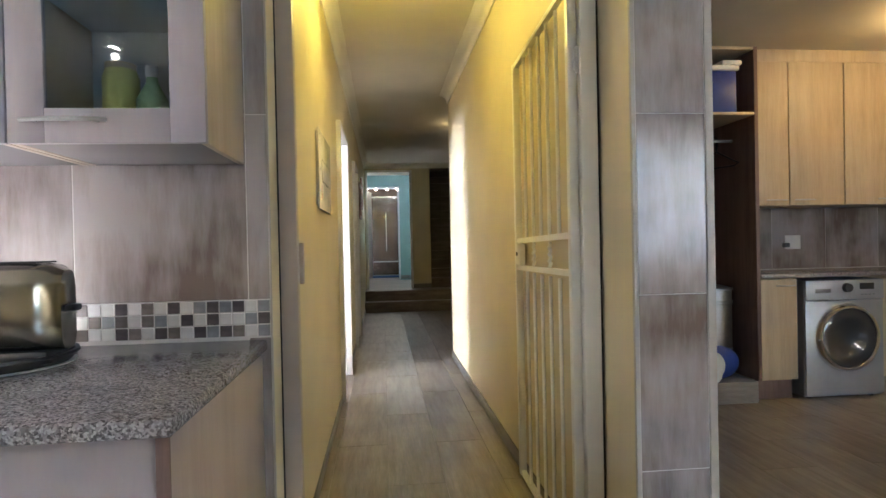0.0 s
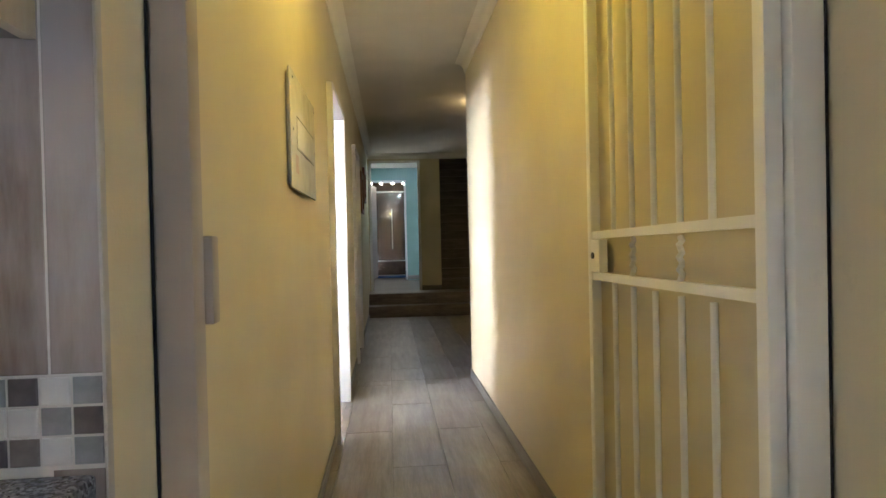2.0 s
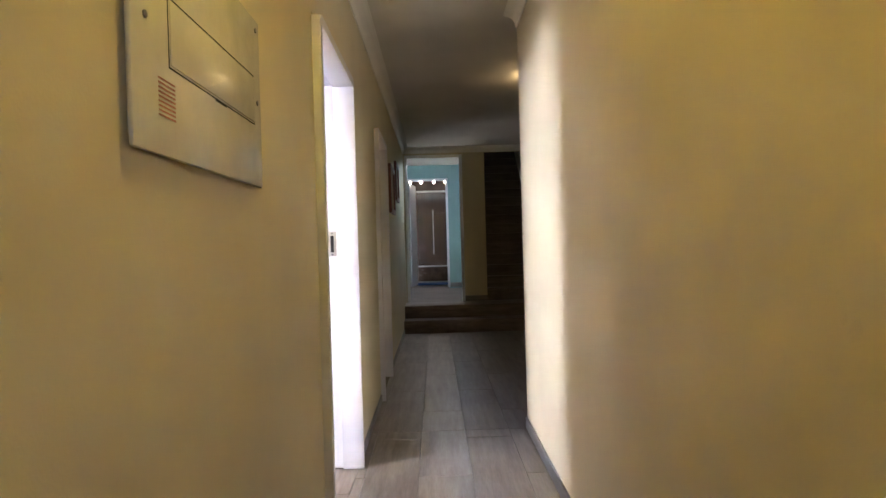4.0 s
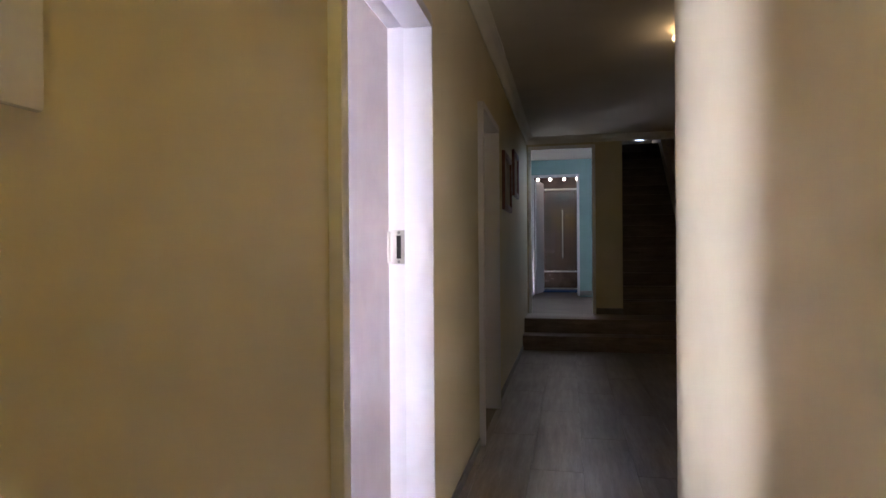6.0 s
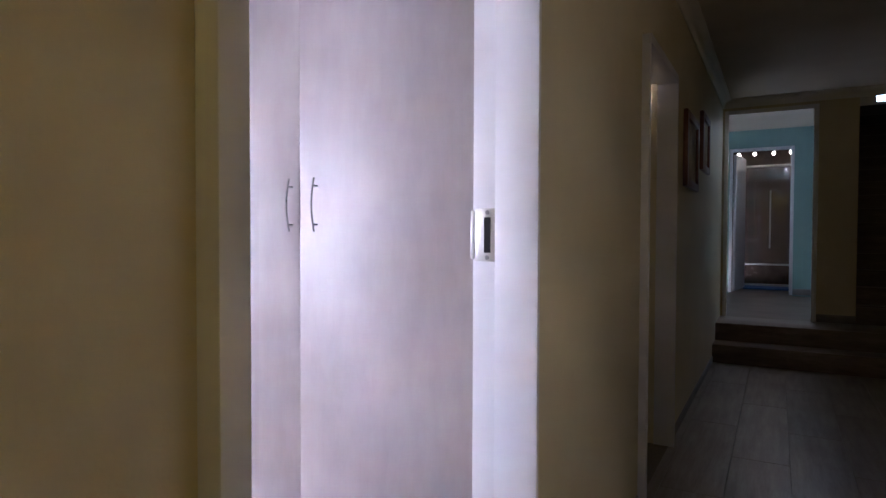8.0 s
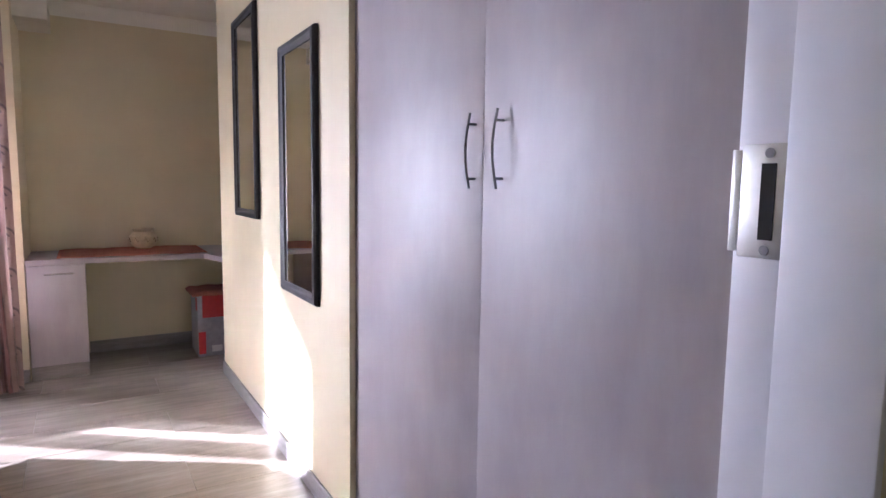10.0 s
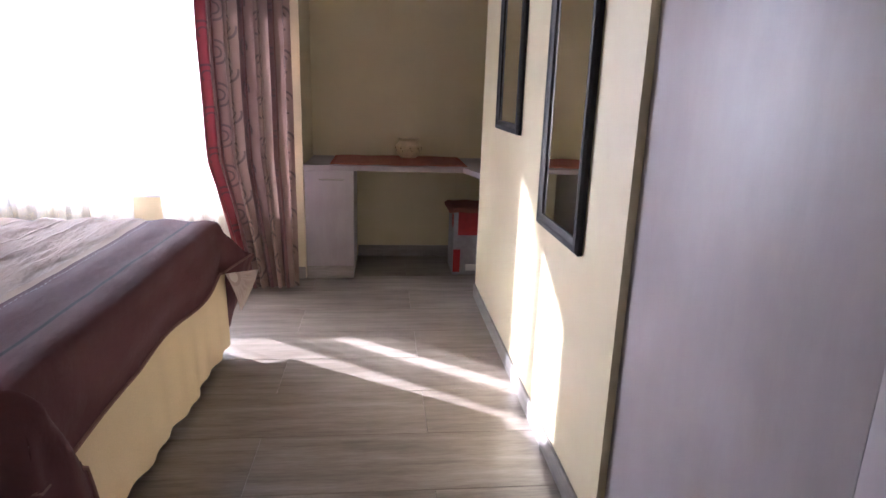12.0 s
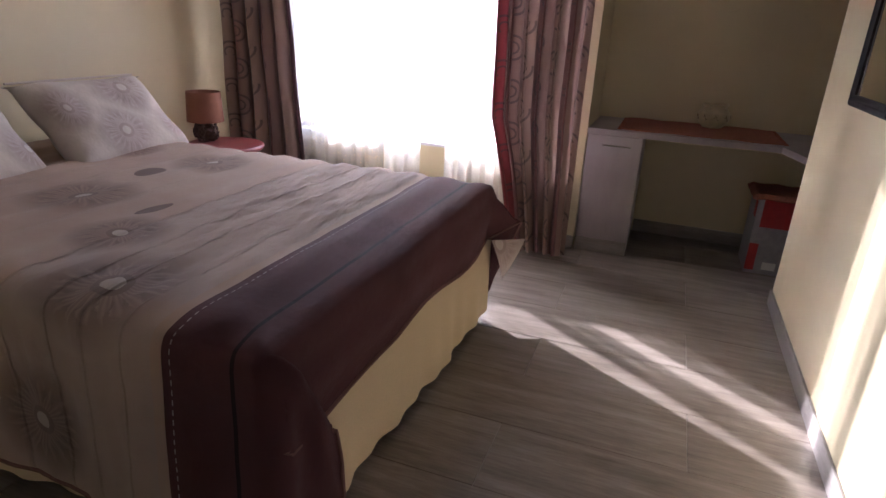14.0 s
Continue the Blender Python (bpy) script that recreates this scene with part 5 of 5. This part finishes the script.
# ---- bed ----
BX0, BX1, BY0, BY1, BZ = -2.86, -1.34, 1.62, 3.765, 0.655
bed = thing("bed", ((BX0 + BX1) / 2, 2.7, 0), "queen-size bed with a cream valance below a brown quilt", "bed")
bm = bmesh.new()
cube(bm, BX0 + 0.03, BX1 - 0.03, BY0, BY1 - 0.05, 0.12, 0.36, 0.02)
part("base", bm, VALANCE, bed, "cream bed base")
bm = bmesh.new()
cube(bm, BX0 + 0.01, BX1 - 0.01, BY0, BY1 - 0.02, 0.362, BZ - 0.02, 0.05)
part("mattress", bm, SHEET, bed, "thick mattress")
for x in (BX0 + 0.08, BX1 - 0.08):
    for y in (BY0 + 0.1, BY1 - 0.11):
        bm = bmesh.new()
        rod(bm, (x, y, 0), (x, y, 0.12), 0.022, 12, 0.03)
        part("leg", bm, BLACK, bed, "short black leg")
bm = bmesh.new()
path_v = [(BX0 - 0.02, BY0 + 0.05), (BX0 - 0.045, BY1 + 0.03), (BX1 - 0.01, BY1 - 0.02), (BX1 - 0.01, BY0 + 0.05)]
seglen = [(Vector(b) - Vector(a)).length for a, b in zip(path_v, path_v[1:])]
total = sum(seglen)


def valance_point(i, j):
    s = total * i / 260
    k = 0
    while k < 2 and s > seglen[k]:
        s -= seglen[k]
        k += 1
    a, b = Vector(path_v[k]), Vector(path_v[k + 1])
    d = (b - a).normalized()
    nrm = Vector((-d.y, d.x)) if k else Vector((-d.y, d.x))
    t = j / 12
    q = total * i / 260
    w = (1 - t) * (0.007 * math.sin(q * 17) + 0.006 * math.sin(q * 41 + 1.0) + 0.005 * math.sin(q * 7.3))
    p = a + d * s + nrm * (0.006 + w + 0.012 * (1 - t))
    return (p.x, p.y, 0.045 + 0.005 * math.sin(q * 9) * (1 - t) + 0.36 * t)


sheet(bm, 260, 12, valance_point)
vme = finish("valance", bm, VALANCE, world_at(bed), smooth=False)
vme.shade_smooth()
vo = new("valance", vme)
vo.parent = bed
tagged(vo, "gathered cream valance cloth")

DROP_W, DROP_E, DROP_F = 0.59, 0.56, 0.27
QU0, QU1, QV0, QV1 = BX0 - DROP_W, BX1 + DROP_E, 1.70, BY1 + DROP_F


def quilt_point(u, v):
    """Where the cloth point (u, v) of the quilt lies on the bed."""
    du = max(0.0, u - BX1) if u > BX1 else max(0.0, BX0 - u)
    side = 1 if u > BX1 else -1
    dv = max(0.0, v - BY1)
    x, y, z = min(max(u, BX0), BX1), min(v, BY1), BZ
    puff = 0.010 * math.sin(v * 19.6) ** 2 + 0.006 * noise.noise(Vector((u * 3, v * 3, 0))) + 0.003 * noise.noise(Vector((u * 9, v * 14, 3)))
    if 3.02 < v < 3.5:
        puff += 0.0075 * noise.noise(Vector((u * 7, v * 30, 5))) + 0.005 * noise.noise(Vector((u * 19 + v * 12, v * 34, 8)))
    r = 0.055

    def roll(d, lim):
        if d <= 0:
            return 0.0, 0.0
        a = min(d / r, math.pi / 2)
        o, h = r * math.sin(a) if a < math.pi / 2 else r, r * (1 - math.cos(a))
        if d > r * math.pi / 2:
            e = d - r * math.pi / 2
            h += e
            o += 0.05 * e
        return o * 0.55, h

    ou, hu = roll(du, DROP_E)
    ov, hv = roll(dv, DROP_F)
    if du > 0 and dv > 0:
        k = min(1.0, min(du, dv) / 0.27)
        if side > 0:
            th, q = math.degrees(math.atan2(du, dv)), math.hypot(du, dv)
            phi = radians(29) * (1 - abs(th - 45) / 45) ** 0.8
            last = min(1.0, (90 - th) / 25) if th > 45 else 1.0
            out = 0.034 + 0.030 * max(0.0, min(1.0, (th - 30) / 25))
            over = min(1.0, q / 0.09)
            x += ou * (1 - last) - q * math.sin(phi) * over
            y += out * max(last, 0.7 * min(1.0, dv / 0.04)) * over
            z -= max(0.0, q * math.cos(phi) - 0.032) * over
        else:
            k = min(1.0, du / 0.27) * dv / 0.27
            x -= ou + 0.14 * k
            y += ov + 0.10 * k * (1 - 0.75 * max(0.0, du - 0.27) / 0.20)
            z -= max(hu, hv) - 0.05 * k
    else:
        x += side * (ou + (0.018 * math.sin(v * 7.5 + 0.6) * min(1, du / 0.3) if du else 0))
        y += ov + (0.008 * math.sin(u * 9) * min(1, dv / 0.2) if dv else 0)
        z -= max(hu, hv)
        if dv:
            z += 0.018 * (dv / DROP_F) * math.sin(u * 6.1 + 1.2)
    nz = 1.0 if not (du or dv) else 0.35
    z += puff * nz
    if not (du or dv):
        lim = min(u - BX0, BX1 - u, BY1 - v)
        z -= 0.018 * max(0.0, 1 - lim / 0.10) ** 2
    else:
        z -= 0.018
    return (x + side * (puff * 0.8 if du else 0), y + (puff if dv else 0), max(z, 0.03))


NU, NV = 170, 190
bm = bmesh.new()
sheet(bm, NU, NV, lambda i, j: quilt_point(QU0 + (QU1 - QU0) * i / NU, QV0 + (QV1 - QV0) * j / NV),
      lambda i, j: (QU0 + (QU1 - QU0) * i / NU, QV0 + (QV1 - QV0) * j / NV))
quilt = thing("quilt", ((BX0 + BX1) / 2, 2.7, BZ), "brown quilt with printed flowers and a stitched plum border", "quilt")
qme = finish("cover", bm, QUILT, world_at(quilt), smooth=False)
qme.shade_smooth()
qo = new("cover", qme)
qo.parent = quilt
bm = bmesh.new()
hem = [Vector(quilt_point(QU0 + (QU1 - QU0) * i / 120, QV1)) for i in range(121)] + [Vector(quilt_point(QU1, QV1 - (QV1 - QV0) * i / 120)) for i in range(1, 121)]
tube(bm, hem, 0.006, 6)
part("piping", bm, HEM, quilt, "corded brown hem")
bm = bmesh.new()


def lining_point(i, j):
    """A slack triangle between the raised hem, the tip and the side hem."""
    a, t = i / 10, j / 10
    top, tip, low = Vector((-2.80, 3.822, 0.425)), Vector((-3.00, 3.925, 0.385)), Vector((-2.925, 3.85, 0.20))
    p = top.lerp(tip, a).lerp(low, t) + Vector((0.012, 0.012, 0.0))
    return p + Vector((0.010, 0.012, 0.0)) * (4 * t * (1 - t)) * (1 - 0.5 * a)


sheet(bm, 10, 10, lining_point, lambda i, j: (0.2 + 0.02 * i, 0.1 + 0.02 * j))
bmesh.ops.remove_doubles(bm, verts=bm.verts[:], dist=0.0005)
part("lining", bm, PILLOW, quilt, "pale patterned lining at the turned corner")


def pillow(xa, xb, label):
    t = thing("pillow", ((xa + xb) / 2, 2.0, BZ), label, "pillow", "pillows on the bed")
    w, h = xb - xa, 0.50
    bm = bmesh.new()
    m = Matrix.Translation(((xa + xb) / 2 - 0.03, 2.03, BZ + 0.120)) @ Euler((radians(-46), 0, radians(2))).to_matrix().to_4x4()

    def f(sgn):
        def g(i, j):
            a, b = i / 30 * 2 - 1, j / 22 * 2 - 1
            ca, cb = 1 - 0.07 * (b * b), 1 - 0.10 * (a * a)
            th = 0.085 * (max(0.0, (1 - a ** 4)) * max(0.0, (1 - b ** 4))) ** 0.5
            dent = 0.012 * noise.noise(Vector((a * 2 + xa, b * 2, sgn)))
            return m @ Vector((a * w / 2 * (cb if abs(b) < 1 else 1) * (0.93 + 0.07 * abs(b)) / 0.97, b * h / 2 * ca * (0.92 + 0.08 * abs(a)), sgn * (th + (dent if th > 0.01 else 0))))
        return g

    for sgn in (1, -1):
        sheet(bm, 30, 22, f(sgn), lambda i, j: (i / 30 * w, j / 22 * h))
    bmesh.ops.remove_doubles(bm, verts=bm.verts[:], dist=0.0008)
    pme = finish("case", bm, PILLOW, world_at(t), smooth=False)
    pme.shade_smooth()
    o = new("case", pme)
    o.parent = t
    bm = bmesh.new()
    edge = [m @ Vector((a * w / 2 * (1 - 0.10 * a * a) * 1.03 / 1.0 if abs(b) == 1 else a * w / 2 * 0.97, b * h / 2 * (0.99 if abs(b) == 1 else 0.93), 0)) for a, b in [(-1 + 2 * k / 10, -1) for k in range(11)]]
    tube(bm, edge, 0.005, 6)
    part("seam", bm, PILLOW, t)


pillow(-2.89, -2.17, "beige flower-printed pillow leaning at the head of the bed")
pillow(-2.13, -1.43, "beige flower-printed pillow lying beside the other pillow")

# ---- bedside table and lamp ----
stable = thing("side_table", (-3.33, 1.98, 0), "round bedside table with a red top", "side table")
bm = bmesh.new()
lathe(bm, -3.33, 2.03, [(0, 0.522), (0.212, 0.522), (0.22, 0.53), (0.22, 0.542), (0.212, 0.55), (0, 0.55)], 40)
part("top", bm, REDTOP, stable, "round red top")
for k in range(3):
    a = k * 2.094 + 0.4
    bm = bmesh.new()
    rod(bm, (-3.33 + 0.17 * math.cos(a), 2.03 + 0.17 * math.sin(a), 0), (-3.33 + 0.12 * math.cos(a), 2.03 + 0.12 * math.sin(a), 0.522), 0.014, 12, 0.018)
    part("leg", bm, BROWNLAM, stable)
lamp_ = thing("table_lamp", (-3.33, 1.90, 0.55), "unlit table lamp with terracotta shade and dark wicker base", "table lamp")
bm = bmesh.new()
rngw = random.Random(3)
for k in range(46):
    a, b = rngw.uniform(0, 6.28), rngw.uniform(-0.9, 0.9)
    c0 = Vector((math.cos(a) * math.cos(b), math.sin(a) * math.cos(b), math.sin(b)))
    axis = Vector((rngw.uniform(-1, 1), rngw.uniform(-1, 1), rngw.uniform(-1, 1))).normalized()
    tube(bm, [Vector((-3.33, 1.90, 0.608)) + (Matrix.Rotation(q * 0.3, 3, axis) @ c0) * 0.070 * (0.82 + 0.22 * abs(math.sin(k + q))) for q in range(7)], 0.0055, 5)
bmesh.ops.create_uvsphere(bm, u_segments=18, v_segments=12, radius=0.056, matrix=Matrix.Translation((-3.33, 1.90, 0.606)))
part("base", bm, WICKER, lamp_, "ball of dark woven twigs")
bm = bmesh.new()
lathe(bm, -3.33, 1.90, [(0.104, 0.668), (0.096, 0.838), (0.0945, 0.838), (0.1025, 0.668), (0.104, 0.668)], 40)
part("shade", bm, SHADE, lamp_, "terracotta drum shade")
bm = bmesh.new()
rod(bm, (-3.33, 1.90, 0.655), (-3.33, 1.90, 0.74), 0.008)
rod(bm, (-3.33, 1.90, 0.74), (-3.33, 1.90, 0.80), 0.022, 14)
for a in (0, 2.094, 4.189):
    rod(bm, (-3.33, 1.90, 0.742), (-3.33 + 0.098 * math.cos(a), 1.90 + 0.098 * math.sin(a), 0.76), 0.002, 6)
part("fitting", bm, STEEL, lamp_)

# ---- tiles and planks, one object each ----
MESHES = {}


def tile_mesh(w, l, h, mat_, key, bev=0.0016):
    k = (key, round(w, 4), round(l, 4))
    if k not in MESHES:
        bm = bmesh.new()
        b = bev
        lo = [bm.verts.new((x * w / 2, y * l / 2, 0)) for x, y in ((-1, -1), (1, -1), (1, 1), (-1, 1))]
        mid = [bm.verts.new((x * w / 2, y * l / 2, h - b)) for x, y in ((-1, -1), (1, -1), (1, 1), (-1, 1))]
        top = [bm.verts.new((x * (w / 2 - b), y * (l / 2 - b), h)) for x, y in ((-1, -1), (1, -1), (1, 1), (-1, 1))]
        for s, t in ((lo, mid), (mid, top)):
            for i in range(4):
                bm.faces.new((s[i], s[(i + 1) % 4], t[(i + 1) % 4], t[i]))
        bm.faces.new(top)
        MESHES[k] = finish(key, bm, mat_, smooth=False)
    return MESHES[k]


def lay_floor(x0, x1, y0, y1, w, l, xo, yo, shift=0.5, gap=0.0012, z=-0.008, row=0):
    """Wood-look tiles, long along y, each row shifted."""
    i = math.floor((x0 - xo) / w)
    while xo + i * w < x1:
        a, b = max(x0, xo + i * w), min(x1, xo + (i + 1) * w)
        if b - a > 0.02:
            y = y0
            off = (yo + ((i + row) % 2) * l * shift - y0) % l
            ends = [y0] + [y0 + off + k * l for k in range(int((y1 - y0) / l) + 2) if y0 < y0 + off + k * l < y1] + [y1]
            for c, d in zip(ends, ends[1:]):
                if d - c > 0.02:
                    t = new("floor_tile", tile_mesh(b - a - gap, d - c - gap, 0.008, FLOOR, "floor_tile"))
                    t.location = ((a + b) / 2, (c + d) / 2, z)
                    t.parent = floor
        i += 1


lay_floor(0.0, 1.012, 1.315, 5.63, 0.28, 1.20, 0.05, 3.08)
lay_floor(0.0, 4.0, 5.63, 9.90, 0.28, 1.20, 0.05, 3.08)
lay_floor(-4.62, -0.15, 1.47, 5.15, 0.325, 1.20, -2.82, 4.685, 0.5, row=1)
lay_floor(-4.62, -3.56, 5.15, 5.75, 0.325, 1.20, -2.82, 4.685, 0.5)
lay_floor(-0.15, 0.0, 4.10, 5.02, 0.325, 0.742, -0.15, 4.685, 0.5)
lay_floor(1.285, 5.0, 1.27, 4.10, 0.30, 0.80, 1.285, 2.0)
lay_floor(-0.035, 5.0, -1.13, 1.27, 0.30, 0.80, 1.285, 2.0)


def wall_tiles_up(parent, xs, zs, y, gap=0.003):
    """Tiles on a wall that faces the south."""
    for a, b in zip(xs, xs[1:]):
        for c, d in zip(zs, zs[1:]):
            k = ("up", round(b - a, 4), round(d - c, 4))
            if k not in MESHES:
                bm = bmesh.new()
                cube(bm, -(b - a - gap) / 2, (b - a - gap) / 2, 0, 0.008, -(d - c - gap) / 2, (d - c - gap) / 2)
                bmesh.ops.bevel(bm, geom=[e for e in bm.edges if all(w.co.y < 0.001 for w in e.verts)], offset=0.001, segments=1, affect="EDGES")
                MESHES[k] = finish("wall_tile", bm, WALLTILE, smooth=False)
            t = new("wall_tile", MESHES[k])
            t.location = ((a + b) / 2, y, (c + d) / 2)
            t.parent = parent


backing = wall("tile_backing_kitchen", WGROUT, (-2.6, 0.0125, 1.3066, 1.3145, 0, CK))
wall_tiles_up(backing, [-2.36, -1.90, -1.43, -0.965, -0.505, -0.047, 0.0125], [1.018, 1.534, 2.05, CK], 1.3055)
wall_tiles_up(backing, [-0.047, 0.0125], [0.0, 0.40, 0.913], 1.3055)
backing = wall("tile_backing_column", WGROUT, (1.062, 1.272, 1.2594, 1.2695, 0, CK))
wall_tiles_up(backing, [1.062, 1.272], [0.0, 0.488, 1.002, 1.528, 2.05, CK], 1.2585)
backing = wall("tile_backing_laundry", WGROUT, (2.97, 4.98, 4.0894, 4.0995, 0.900, 1.389))
wall_tiles_up(backing, [2.97, 3.42, 3.88, 4.34, 4.80], [0.902, 1.388], 4.0885)
bm = bmesh.new()
cube(bm, 1.272, 1.297, 1.255, 1.272, 0, CK, 0.002)
cube(bm, 1.048, 1.061, 1.256, 1.2695, 0, CK, 0.002)
cube(bm, 0.0128, 0.0165, 1.300, 1.3145, 0, CK, 0.001)
solid("tile_trim", bm, TRIMGREY, kind="structure")
backing = wall("mosaic_backing", WGROUT, (-2.36, 0.0125, 1.3060, 1.3092, 0.910, 1.018))
chip_me = {}
for k, m_ in CHIPS.items():
    bm = bmesh.new()
    cube(bm, -0.0158, 0.0158, 0, 0.003, -0.0155, 0.0155)
    bmesh.ops.bevel(bm, geom=[e for e in bm.edges if all(w.co.y < 0.001 for w in e.verts)], offset=0.0012, segments=1, affect="EDGES")
    chip_me[k] = finish("mosaic_chip", bm, m_, smooth=False)
rows = ("gwdgdgwdwtwdwwdwtwttwdwwgwdw", "dgwwdwdwgtwtgtwwdtwtwdwgwtww", "gwtdgdwtdwtdwwtwgtdwwdwtwwdw")
rngc = random.Random(2)
for r_, s in enumerate(rows):
    for k in range(66):
        c = s[k] if k < len(s) else rngc.choice("wwdgtw")
        t = new("mosaic_chip", chip_me[c])
        t.location = (0.0113 - 0.0346 * (k + 0.5), 1.3035, 1.0005 - 0.0342 * r_)
        t.parent = backing
